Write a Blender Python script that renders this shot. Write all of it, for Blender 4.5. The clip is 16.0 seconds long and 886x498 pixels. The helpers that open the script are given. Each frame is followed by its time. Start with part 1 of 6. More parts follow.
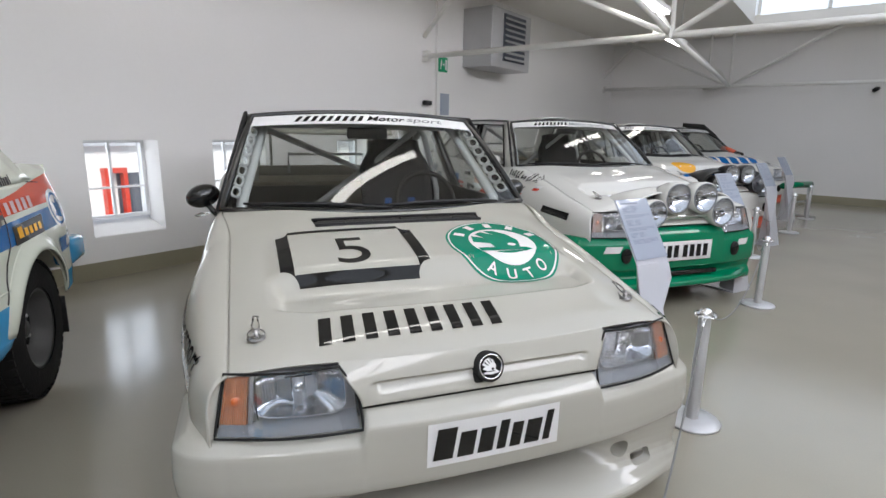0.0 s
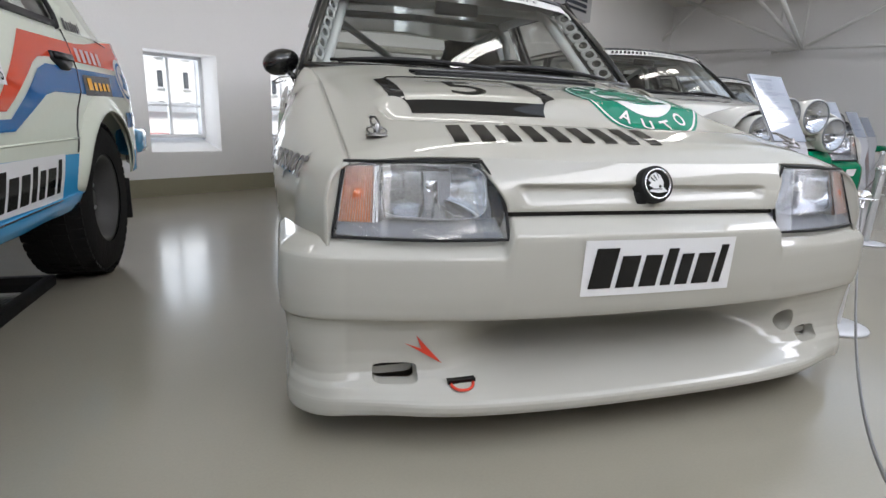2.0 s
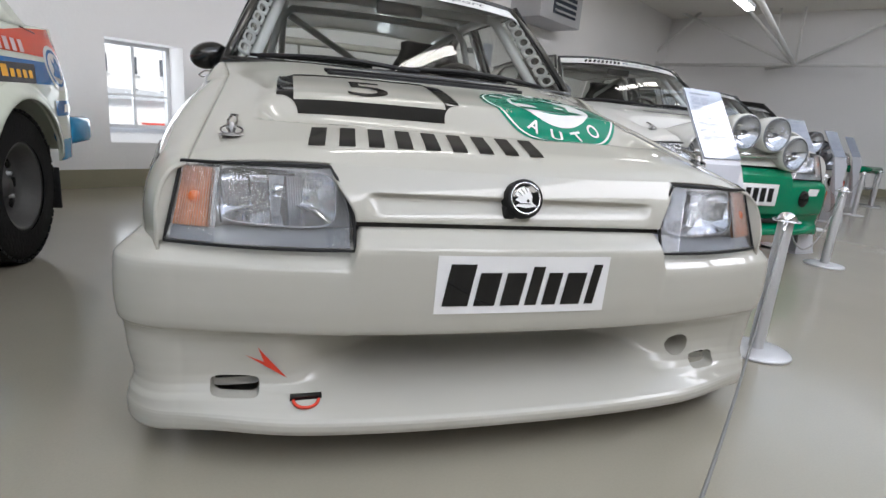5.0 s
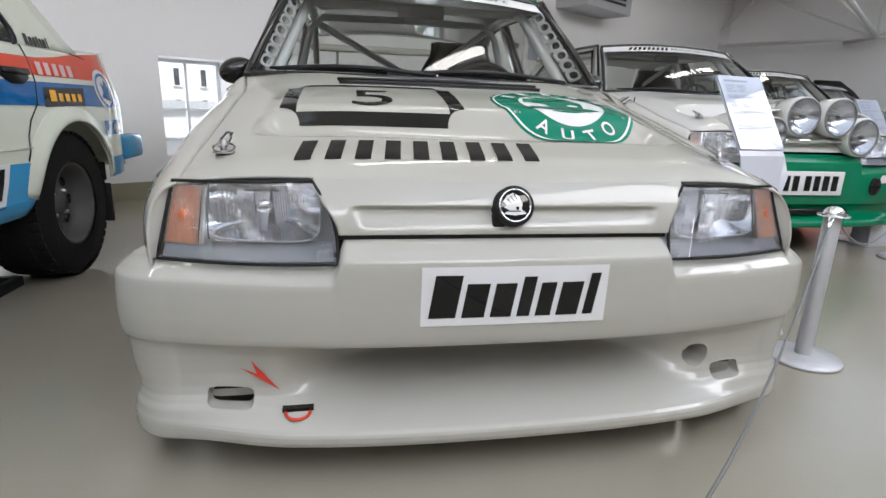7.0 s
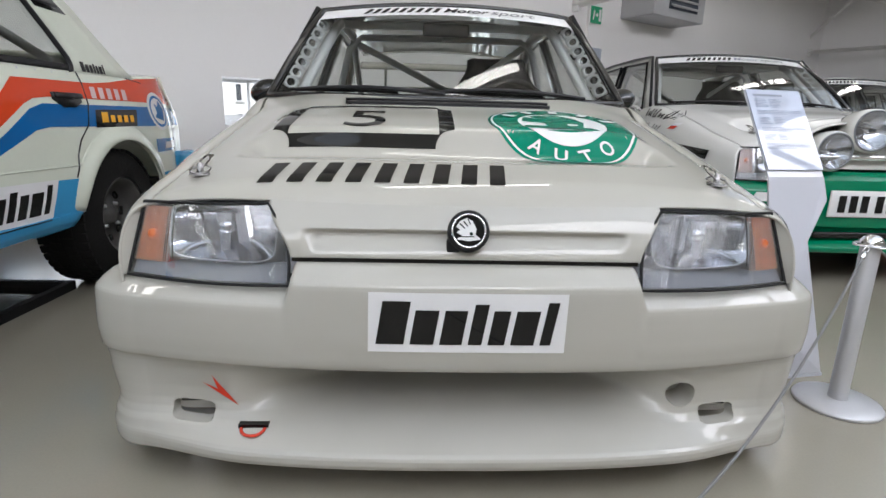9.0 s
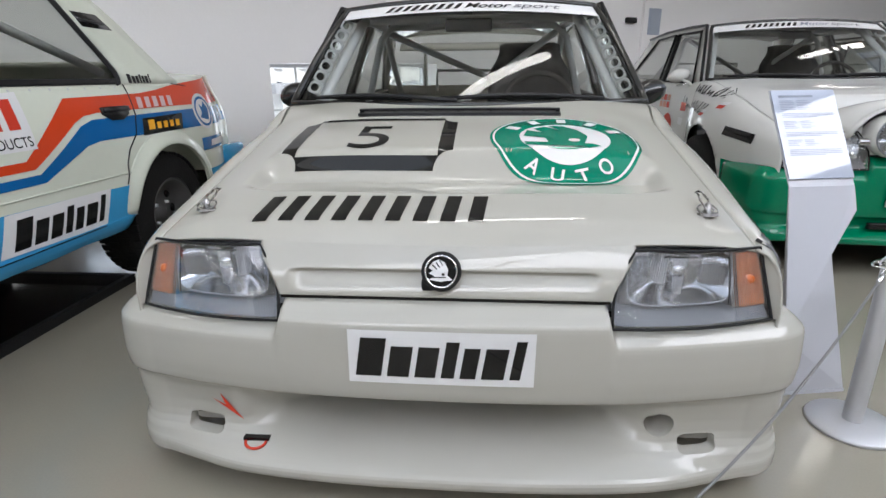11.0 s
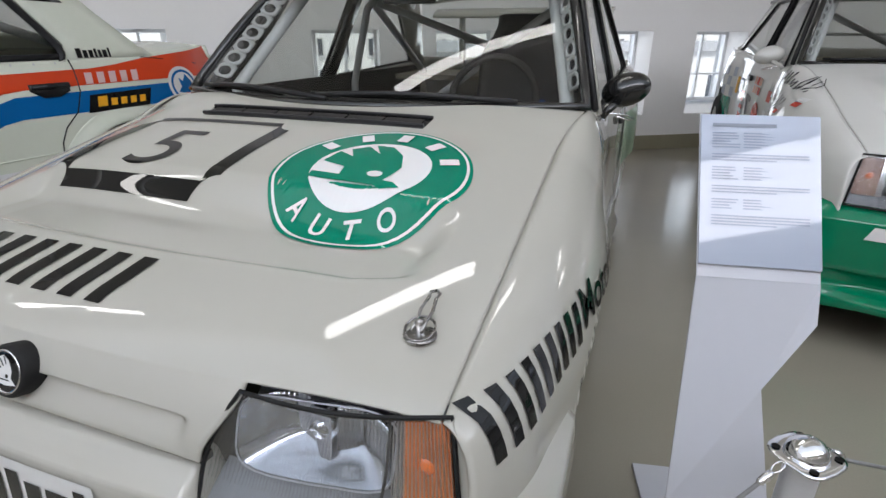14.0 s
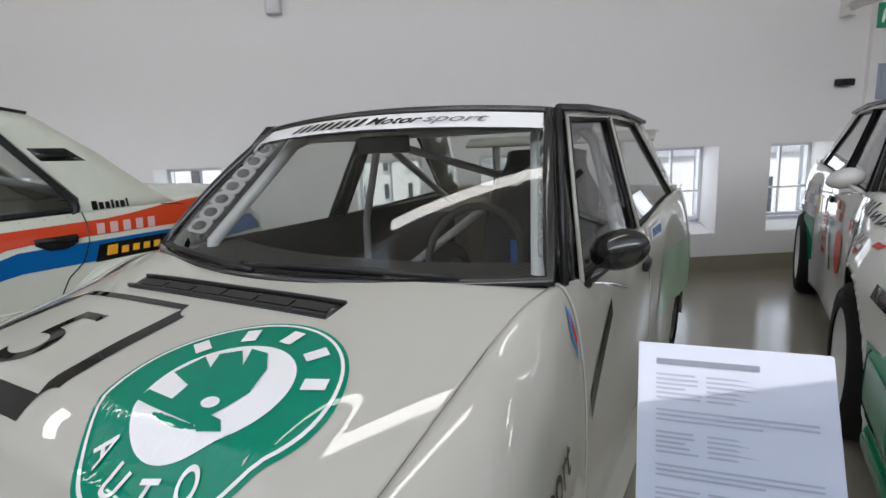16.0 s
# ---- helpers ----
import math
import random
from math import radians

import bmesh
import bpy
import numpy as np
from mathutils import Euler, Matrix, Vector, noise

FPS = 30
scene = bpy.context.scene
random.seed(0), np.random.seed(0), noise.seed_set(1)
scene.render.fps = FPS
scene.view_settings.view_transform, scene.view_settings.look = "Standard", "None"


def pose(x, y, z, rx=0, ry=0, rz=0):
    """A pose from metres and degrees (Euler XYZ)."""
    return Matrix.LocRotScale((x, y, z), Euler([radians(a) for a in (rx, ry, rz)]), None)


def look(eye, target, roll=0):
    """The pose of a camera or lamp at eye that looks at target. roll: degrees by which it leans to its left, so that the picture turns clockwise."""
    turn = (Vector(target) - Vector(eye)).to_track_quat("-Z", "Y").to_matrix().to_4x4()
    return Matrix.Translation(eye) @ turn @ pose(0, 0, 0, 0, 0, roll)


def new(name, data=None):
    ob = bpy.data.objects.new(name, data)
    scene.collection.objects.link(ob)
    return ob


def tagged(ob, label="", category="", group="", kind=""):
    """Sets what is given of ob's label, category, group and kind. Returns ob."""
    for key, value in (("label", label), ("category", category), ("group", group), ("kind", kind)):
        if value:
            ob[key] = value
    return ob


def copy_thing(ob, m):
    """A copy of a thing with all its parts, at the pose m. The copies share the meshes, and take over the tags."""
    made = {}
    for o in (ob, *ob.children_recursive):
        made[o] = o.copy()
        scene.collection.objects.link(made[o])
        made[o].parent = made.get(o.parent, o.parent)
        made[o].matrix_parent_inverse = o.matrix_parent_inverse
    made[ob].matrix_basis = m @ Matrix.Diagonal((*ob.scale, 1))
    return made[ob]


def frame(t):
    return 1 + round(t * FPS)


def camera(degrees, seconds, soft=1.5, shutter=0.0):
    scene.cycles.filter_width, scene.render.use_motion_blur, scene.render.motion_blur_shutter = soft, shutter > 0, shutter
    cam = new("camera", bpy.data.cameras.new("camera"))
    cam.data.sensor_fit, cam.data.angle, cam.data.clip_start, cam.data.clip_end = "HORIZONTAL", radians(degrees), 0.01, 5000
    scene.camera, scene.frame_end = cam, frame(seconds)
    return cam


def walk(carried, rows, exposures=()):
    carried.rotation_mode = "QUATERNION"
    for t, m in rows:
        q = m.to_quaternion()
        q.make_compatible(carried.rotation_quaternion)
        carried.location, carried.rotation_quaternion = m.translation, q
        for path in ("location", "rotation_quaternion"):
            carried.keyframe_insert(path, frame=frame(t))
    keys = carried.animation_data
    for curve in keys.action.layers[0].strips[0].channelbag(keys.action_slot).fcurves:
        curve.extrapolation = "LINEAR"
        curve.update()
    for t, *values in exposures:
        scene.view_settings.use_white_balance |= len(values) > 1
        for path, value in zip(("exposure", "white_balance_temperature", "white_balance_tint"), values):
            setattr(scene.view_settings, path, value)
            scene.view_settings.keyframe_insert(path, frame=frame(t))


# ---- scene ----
cam = camera(79.9, 16.0)
PATH = [
    (0, (-0.625, -1.283, 1.261), (0.056, 0.546, 0.822), 1.1),
    (0.5, (-0.683, -1.13, 1.158), (0.102, 0.625, 0.603), 1.5),
    (1, (-0.803, -0.946, 0.886), (0.098, 0.726, 0.259), 2.3),
    (1.5, (-0.83, -0.918, 0.736), (0.047, 0.785, 0.16), 2.6),
    (2, (-0.84, -1.053, 0.737), (-0.265, 0.798, 0.245), 2.5),
    (2.5, (-0.782, -1.051, 0.743), (-0.377, 0.868, 0.354), 4.1),
    (3, (-0.751, -1.053, 0.731), (-0.387, 0.868, 0.311), 5.8),
    (3.5, (-0.708, -1.056, 0.723), (-0.317, 0.848, 0.253), 6.5),
    (4, (-0.644, -1.049, 0.731), (-0.075, 0.81, 0.261), 5.9),
    (4.2, (-0.619, -1.056, 0.737), (-0.01, 0.79, 0.267), 5.7),
    (6.3, (-0.371, -1.089, 0.796), (0.055, 0.795, 0.278), 2.6),
    (6.5, (-0.361, -1.088, 0.798), (0.04, 0.802, 0.28), 2.4),
    (7, (-0.352, -1.087, 0.796), (0.0, 0.814, 0.284), 2.0),
    (7.5, (-0.32, -1.084, 0.793), (0.003, 0.824, 0.288), 1.9),
    (8, (-0.232, -1.068, 0.825), (0.04, 0.858, 0.36), 2.3),
    (8.5, (-0.157, -1.05, 0.829), (0.038, 0.898, 0.421), 3.1),
    (9, (-0.096, -1.089, 0.826), (-0.018, 0.851, 0.349), 1.5),
    (9.2, (-0.081, -1.104, 0.804), (-0.03, 0.834, 0.311), 0.6),
    (11.3, (0.136, -1.083, 1.031), (-0.043, 0.796, 0.37), -0.2),
    (11.5, (0.166, -1.042, 1.041), (-0.01, 0.826, 0.348), 0.4),
    (12, (0.293, -0.965, 1.078), (0.094, 0.882, 0.336), 1.3),
    (12.5, (0.487, -0.901, 1.108), (0.152, 0.928, 0.371), 1.0),
    (13, (0.602, -0.765, 1.078), (0.117, 1.013, 0.302), 1.0),
    (13.5, (0.71, -0.595, 1.08), (0.135, 1.141, 0.272), 0.9),
    (14, (0.895, -0.434, 1.101), (0.251, 1.302, 0.347), 0.2),
    (14.5, (0.975, -0.292, 1.113), (0.215, 1.433, 0.445), -1.2),
    (15, (0.958, -0.103, 1.14), (0.123, 1.627, 0.586), -2.0),
    (15.5, (1.003, 0.0, 1.169), (0.101, 1.731, 0.735), -2.6),
    (16, (1.117, 0.066, 1.218), (0.129, 1.764, 0.84), -2.4),
]
walk(cam, [(t, look(eye, target, roll)) for t, eye, target, roll in PATH], [(0.0, -0.14, 6500, 10), (4.0, -0.06, 6480, 10), (9.0, -0.10, 6450, 10), (12.0, -0.16, 6380, 10), (14.0, -0.33, 6400, 10), (16.0, -0.39, 6430, 10)])

# ---- room frame: s along the window wall, out into the room ----
WALL_TURN = radians(32.5)
WALL_O = Vector((0.0, 4.83, 0.0))
WALL_D = Vector((math.cos(WALL_TURN), math.sin(WALL_TURN), 0.0))
WALL_N = Vector((math.sin(WALL_TURN), -math.cos(WALL_TURN), 0.0))
ROOM = Matrix.Translation(WALL_O) @ Matrix.Rotation(WALL_TURN, 4, "Z") @ Matrix.Scale(-1, 4, (0, 1, 0))
CEIL = 3.25
S0, S1, DEPTH = -9.0, 9.0, 11.0
SKY0, SKY1, SKY_END = 3.05, 7.4, 7.8
STEP_S, STEP_OUT = 2.3, 0.04


def at_room(s, out, z):
    return WALL_O + WALL_D * s + WALL_N * out + Vector((0, 0, z))


# ---- world and lights ----
world = bpy.data.worlds.new("sky")
scene.world = world
world.use_nodes = True
wn = world.node_tree.nodes
sky = wn.new("ShaderNodeTexSky")
sky.sky_type, sky.sun_disc = "NISHITA", False
sky.sun_elevation, sky.sun_rotation = radians(43), radians(172)
world.node_tree.links.new(sky.outputs["Color"], wn["Background"].inputs["Color"])
wn["Background"].inputs["Strength"].default_value = 0.15
sun_data = bpy.data.lights.new("sun", "SUN")
sun_data.energy, sun_data.angle, sun_data.color = 5.0, radians(20), (1.0, 0.97, 0.93)
sun = new("sun", sun_data)
sun.matrix_world = look((2.0, -14, 13), (0.0, 0.0, 0.0))


def area(name, centre, target, w, h, watts, colour):
    data = bpy.data.lights.new(name, "AREA")
    data.shape, data.size, data.size_y, data.energy, data.color = "RECTANGLE", w, h, watts, colour
    ob = new(name, data)
    ob.matrix_world = look(centre, target)
    return ob


SKYLIGHT_WATTS = 262.0
sky_lamp = area("skylight_daylight", at_room(-2.9, SKY1 - 0.12, CEIL + 0.64), at_room(-2.9, 0.0, CEIL - 1.6), 12.0, 0.85, SKYLIGHT_WATTS, (0.97, 0.97, 1.06))
WIN_Z0, WIN_Z1, WIN_W = 0.345, 1.13, 0.575
WINDOWS = [-5.44, -3.86, -2.155, -1.08, 0.465, 1.51]
for s in WINDOWS:
    mid = s + WIN_W / 2
    area("window_daylight", at_room(mid, -0.34, 0.80), at_room(mid, 3.0, 0.75), WIN_W - 0.08, 0.60, 2.6, (0.93, 0.97, 1.05))


# ---- materials ----
def material(name, colour, rough=0.5, metal=0.0, coat=0.0, vary=0.06, scale=3.0, fine=120.0, bump=0.0, bump_scale=60.0, spec=0.5):
    mt = bpy.data.materials.new(name)
    mt.use_nodes = True
    nt = mt.node_tree
    b = nt.nodes["Principled BSDF"]
    b.inputs["Roughness"].default_value, b.inputs["Metallic"].default_value = rough, metal
    b.inputs["Coat Weight"].default_value, b.inputs["Coat Roughness"].default_value = coat, 0.015
    b.inputs["Specular IOR Level"].default_value = spec
    co = nt.nodes.new("ShaderNodeTexCoord")
    big, small = nt.nodes.new("ShaderNodeTexNoise"), nt.nodes.new("ShaderNodeTexNoise")
    for nd, s, d in ((big, scale, 4.0), (small, fine, 2.0)):
        nd.inputs["Scale"].default_value, nd.inputs["Detail"].default_value = s, d
        nt.links.new(co.outputs["Object"], nd.inputs["Vector"])
    add = nt.nodes.new("ShaderNodeMath")
    add.operation = "MULTIPLY_ADD"
    add.inputs[1].default_value = 0.35
    nt.links.new(small.outputs["Fac"], add.inputs[0])
    nt.links.new(big.outputs["Fac"], add.inputs[2])
    ramp = nt.nodes.new("ShaderNodeMapRange")
    ramp.inputs["From Min"].default_value, ramp.inputs["From Max"].default_value = 0.35, 1.0
    ramp.inputs["To Min"].default_value, ramp.inputs["To Max"].default_value = 1.0 - vary, 1.0 + vary
    nt.links.new(add.outputs[0], ramp.inputs["Value"])
    mul = nt.nodes.new("ShaderNodeMix")
    mul.data_type, mul.blend_type = "RGBA", "MULTIPLY"
    mul.inputs["Factor"].default_value = 1.0
    mul.inputs["A"].default_value = (*colour, 1)
    nt.links.new(ramp.outputs["Result"], mul.inputs["B"])
    nt.links.new(mul.outputs["Result"], b.inputs["Base Color"])
    rr = nt.nodes.new("ShaderNodeMapRange")
    rr.inputs["To Min"].default_value, rr.inputs["To Max"].default_value = max(0.02, rough * 0.8), min(1.0, rough * 1.2)
    nt.links.new(big.outputs["Fac"], rr.inputs["Value"])
    nt.links.new(rr.outputs["Result"], b.inputs["Roughness"])
    if bump:
        bn = nt.nodes.new("ShaderNodeTexNoise")
        bn.inputs["Scale"].default_value, bn.inputs["Detail"].default_value = bump_scale, 3.0
        nt.links.new(co.outputs["Object"], bn.inputs["Vector"])
        bp = nt.nodes.new("ShaderNodeBump")
        bp.inputs["Strength"].default_value, bp.inputs["Distance"].default_value = bump, 0.01
        nt.links.new(bn.outputs["Fac"], bp.inputs["Height"])
        nt.links.new(bp.outputs["Normal"], b.inputs["Normal"])
    return mt


def glass_material(name, tint, rough=0.0, gloss=1.0, face=0.07):
    mt = bpy.data.materials.new(name)
    mt.use_nodes = True
    nt = mt.node_tree
    nt.nodes.remove(nt.nodes["Principled BSDF"])
    tr, gl, mx, fr = (nt.nodes.new("ShaderNode" + k) for k in ("BsdfTransparent", "BsdfGlossy", "MixShader", "MapRange"))
    lw, pw = nt.nodes.new("ShaderNodeLayerWeight"), nt.nodes.new("ShaderNodeMath")
    lw.inputs["Blend"].default_value = 0.5
    pw.operation = "POWER"
    pw.inputs[1].default_value = 5.0
    tr.inputs["Color"].default_value = (*tint, 1)
    gl.inputs["Roughness"].default_value = rough
    gl.inputs["Color"].default_value = (gloss, gloss, gloss, 1)
    fr.inputs["To Min"].default_value, fr.inputs["To Max"].default_value = face, 1.0
    nt.links.new(lw.outputs["Facing"], pw.inputs[0])
    nt.links.new(pw.outputs[0], fr.inputs["Value"])
    nt.links.new(fr.outputs[0], mx.inputs[0])
    nt.links.new(tr.outputs[0], mx.inputs[1])
    nt.links.new(gl.outputs[0], mx.inputs[2])
    nt.links.new(mx.outputs[0], nt.nodes["Material Output"].inputs["Surface"])
    return mt


def glow_material(name, colour, strength):
    mt = bpy.data.materials.new(name)
    mt.use_nodes = True
    b = mt.node_tree.nodes["Principled BSDF"]
    b.inputs["Base Color"].default_value = (*colour, 1)
    b.inputs["Emission Color"].default_value = (*colour, 1)
    b.inputs["Emission Strength"].default_value = strength
    return mt


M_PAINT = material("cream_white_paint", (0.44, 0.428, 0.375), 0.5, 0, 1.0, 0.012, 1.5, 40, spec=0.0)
M_PAINT2 = material("white_paint", (0.68, 0.675, 0.64), 0.5, 0, 1.0, 0.02, 1.5, 40, spec=0.0)
M_PALE = material("pale_cream_paint", (0.68, 0.71, 0.60), 0.5, 0, 0.9, 0.04, 2.0, 40, spec=0.0)
M_GREEN = material("green_paint", (0.0, 0.19, 0.085), 0.5, 0, 0.9, 0.05, 3, 60, spec=0.0)
M_VINYL_GREEN = material("green_vinyl", (0.0, 0.20, 0.115), 0.5, 0, 0.9, 0.04, 4, 80, spec=0.0)
M_PALEGREEN = material("pale_green_vinyl", (0.30, 0.42, 0.30), 0.5, 0, 0.8, 0.06, 4, 80, spec=0.0)
M_GREYV = material("grey_vinyl", (0.24, 0.24, 0.25), 0.5, 0, 0.8, 0.05, 6, 80, spec=0.0)
M_SALMON = material("salmon_vinyl", (0.72, 0.36, 0.26), 0.5, 0, 0.8, 0.05, 6, 80, spec=0.0)
M_BLACKV = material("black_vinyl", (0.010, 0.010, 0.010), 0.5, 0, 0.8, 0.1, 6, 80, spec=0.0)
M_WHITEV = material("white_vinyl", (0.76, 0.76, 0.75), 0.5, 0, 0.8, 0.02, 6, 80, spec=0.0)
M_REDV = material("red_vinyl", (0.62, 0.055, 0.03), 0.5, 0, 0.7, 0.04, 6, 80, spec=0.0)
M_RED = material("orange_red_paint", (0.66, 0.062, 0.018), 0.5, 0, 0.8, 0.05, 3, 60, spec=0.0)
M_BLUE = material("deep_blue_paint", (0.005, 0.115, 0.34), 0.5, 0, 0.8, 0.05, 3, 60, spec=0.0)
M_SKYBLUE = material("sky_blue_paint", (0.045, 0.31, 0.58), 0.5, 0, 0.8, 0.06, 3, 60, spec=0.0)
M_YELLOW = material("amber_vinyl", (0.85, 0.42, 0.03), 0.5, 0, 0.7, 0.03, 6, 80, spec=0.0)
M_RUBBER = material("black_rubber", (0.011, 0.011, 0.011), 0.6, 0, 0, 0.25, 8, 150, 0.1, 90, spec=0.3)
M_TYRE = material("tyre_rubber", (0.010, 0.0095, 0.009), 0.85, 0, 0, 0.3, 9, 120, 0.35, 60, spec=0.25)
M_PLASTIC = material("black_plastic", (0.013, 0.013, 0.014), 0.38, 0, 0, 0.15, 9, 120, spec=0.35)
M_GLOSSBLACK = material("glossy_black_trim", (0.012, 0.012, 0.012), 0.22, 0, 0.5, 0.1, 9, 60)
M_DARK = material("dark_interior", (0.020, 0.018, 0.016), 0.8, 0, 0, 0.2, 5, 60, 0.1, 70)
M_CAGE = material("grey_cage_paint", (0.60, 0.62, 0.62), 0.35, 0, 0.3, 0.06, 5, 60)
M_CHROME = material("chrome", (0.82, 0.82, 0.83), 0.10, 1.0, 0, 0.04, 6, 60)
M_STEEL = material("brushed_steel", (0.52, 0.53, 0.54), 0.36, 0.9, 0, 0.05, 6, 200, 0.05, 300)
M_ALU = material("matt_aluminium", (0.56, 0.56, 0.57), 0.42, 0.45, 0, 0.05, 6, 200)
M_RIM = material("dark_alloy", (0.11, 0.11, 0.11), 0.45, 0.6, 0, 0.15, 9, 80)
M_PINMETAL = material("worn_pin_metal", (0.30, 0.29, 0.28), 0.28, 1.0, 0, 0.25, 30, 120)
M_RIMGREY = material("worn_steel_grey", (0.085, 0.083, 0.08), 0.5, 0.2, 0, 0.2, 9, 80)
M_PINKV = material("pale_pink_vinyl", (0.72, 0.50, 0.48), 0.5, 0, 0.7, 0.03, 6, 80, spec=0.0)
M_RIMW = material("white_alloy", (0.70, 0.70, 0.68), 0.4, 0, 0.3, 0.06, 9, 80)
M_WALL = material("white_plaster", (0.86, 0.845, 0.83), 0.9, 0, 0, 0.02, 0.8, 30, 0.10, 55)
M_CEIL = material("ceiling_plaster", (0.86, 0.83, 0.77), 0.92, 0, 0, 0.03, 0.7, 30, 0.05, 40)
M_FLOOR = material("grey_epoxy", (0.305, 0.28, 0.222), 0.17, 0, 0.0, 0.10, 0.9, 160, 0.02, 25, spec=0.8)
M_PLINTH = material("olive_grey_plinth", (0.31, 0.285, 0.20), 0.35, 0, 0, 0.08, 2, 60)
M_TRUSS = material("white_steel_paint", (0.78, 0.77, 0.74), 0.45, 0, 0, 0.04, 4, 60)
M_FRAME = material("white_window_paint", (0.72, 0.73, 0.74), 0.45, 0, 0, 0.05, 5, 60)
M_SIGN = material("white_sign_metal", (0.55, 0.56, 0.60), 0.25, 0, 0.4, 0.02, 2, 60)
M_PAPER = material("printed_sheet", (0.39, 0.43, 0.51), 0.05, 0, 0.6, 0.015, 2, 60, spec=0.5)
M_INK = material("grey_ink", (0.20, 0.225, 0.27), 0.5, 0, 0.3, 0.1, 9, 90)
M_PALEINK = material("pale_ink", (0.27, 0.305, 0.37), 0.1, 0, 0.3, 0.1, 9, 90)
M_CABLE = material("barrier_cable", (0.22, 0.22, 0.215), 0.5, 0.4, 0, 0.1, 20, 90)
M_AMBER = material("amber_lens", (0.66, 0.25, 0.085), 0.18, 0, 0.6, 0.3, 30, 160)
M_SMOKEAMBER = material("smoky_amber_lens", (0.42, 0.22, 0.13), 0.18, 0, 0.6, 0.15, 20, 120)
M_AMBERCORE = material("deep_amber_lens", (0.72, 0.17, 0.03), 0.2, 0, 0.6, 0.1, 14, 120)
M_REFLECT = material("lamp_reflector", (0.62, 0.63, 0.66), 0.13, 1.0, 0, 0.06, 20, 90)
M_LAMPBACK = material("lamp_housing_grey", (0.46, 0.47, 0.50), 0.35, 0.1, 0, 0.15, 12, 90)
M_LAMPGREY = material("smoked_lamp_grey", (0.21, 0.22, 0.235), 0.4, 0, 0, 0.12, 12, 90)
M_BEIGE = material("beige_lining", (0.34, 0.31, 0.24), 0.8, 0, 0, 0.12, 5, 90, 0.1, 200)
M_SEAT = material("seat_fabric", (0.018, 0.018, 0.02), 0.9, 0, 0, 0.25, 9, 60, 0.1, 60)
M_STRAP = material("blue_harness", (0.03, 0.10, 0.30), 0.7, 0, 0, 0.1, 9, 200)
M_EXIT = material("exit_green", (0.0, 0.33, 0.14), 0.4, 0, 0, 0.04, 8, 60)
M_HVAC = material("galvanised_grey", (0.46, 0.46, 0.47), 0.42, 0.25, 0, 0.05, 5, 60)
M_FACADE = material("pale_facade", (0.84, 0.83, 0.81), 0.9, 0, 0, 0.05, 0.4, 8)
M_FACADE2 = material("grey_facade", (0.50, 0.51, 0.53), 0.9, 0, 0, 0.06, 0.4, 8)
M_DARKGLASS = material("dark_window_glass", (0.06, 0.07, 0.09), 0.08, 0, 0.3, 0.2, 1.5, 20)
M_ORANGE = material("bright_orange_red", (0.75, 0.10, 0.03), 0.35, 0, 0.7, 0.05, 3, 60)
M_GLASS = glass_material("windscreen_glass", (0.78, 0.80, 0.78), 0.0, 1.0, 0.05)
M_PANE = glass_material("window_pane_glass", (0.97, 0.98, 0.98))
M_LENS = glass_material("ribbed_lens_glass", (0.92, 0.94, 0.96), 0.05, 1.0, 0.16)
M_FLUTE = glass_material("lamp_glass_flutes", (0.90, 0.91, 0.93), 0.2, 1.0, 0.10)
M_PALERIB = glass_material("pale_lens_rib", (0.97, 0.95, 0.93), 0.3, 1.0, 0.42)
M_TUBE = glow_material("lamp_tube_glow", (1.0, 0.97, 0.93), 14.0)
M_SKYGLOW = glow_material("skylight_glazing", (0.84, 0.92, 1.04), 0.8)


# ---- mesh helpers ----
def smooth(a, b, x):
    t = min(1.0, max(0.0, (x - a) / (b - a)))
    return t * t * (3 - 2 * t)


def thing(name, label, category, group="", kind="", m=Matrix.Identity(4)):
    ob = new(name)
    ob.empty_display_size = 0.1
    ob.matrix_world = m
    return tagged(ob, label, category, group, kind)


def part(name, bm, mt, parent, label="", shade=True, thick=0.0, off=-1.0, bevel=0.0, m=None, out=None):
    me = bpy.data.meshes.new(name)
    bmesh.ops.recalc_face_normals(bm, faces=bm.faces)
    if out is not None:
        way = Vector(out)
        if sum(f.normal.dot(way) * f.calc_area() for f in bm.faces) < 0:
            bmesh.ops.reverse_faces(bm, faces=bm.faces)
    bm.to_mesh(me)
    bm.free()
    me.materials.append(mt)
    if shade:
        me.shade_smooth()
    ob = new(name, me)
    if thick:
        md = ob.modifiers.new("thickness", "SOLIDIFY")
        md.thickness, md.offset = thick, off
    if bevel:
        md = ob.modifiers.new("edge", "BEVEL")
        md.width, md.segments, md.limit_method, md.angle_limit = bevel, 2, "ANGLE", radians(40)
    if m is not None:
        ob.matrix_basis = m
    if parent is not None:
        ob.parent = parent
    if label:
        tagged(ob, label)
    return ob


def grid(fn, nu, nv, bm=None, close_u=False):
    bm = bm or bmesh.new()
    vs = [[bm.verts.new(fn(i / nu, j / nv)) for j in range(nv + 1)] for i in range(nu + (0 if close_u else 1))]
    n = len(vs)
    for i in range(n if close_u else n - 1):
        for j in range(nv):
            bm.faces.new((vs[i][j], vs[(i + 1) % n][j], vs[(i + 1) % n][j + 1], vs[i][j + 1]))
    return bm


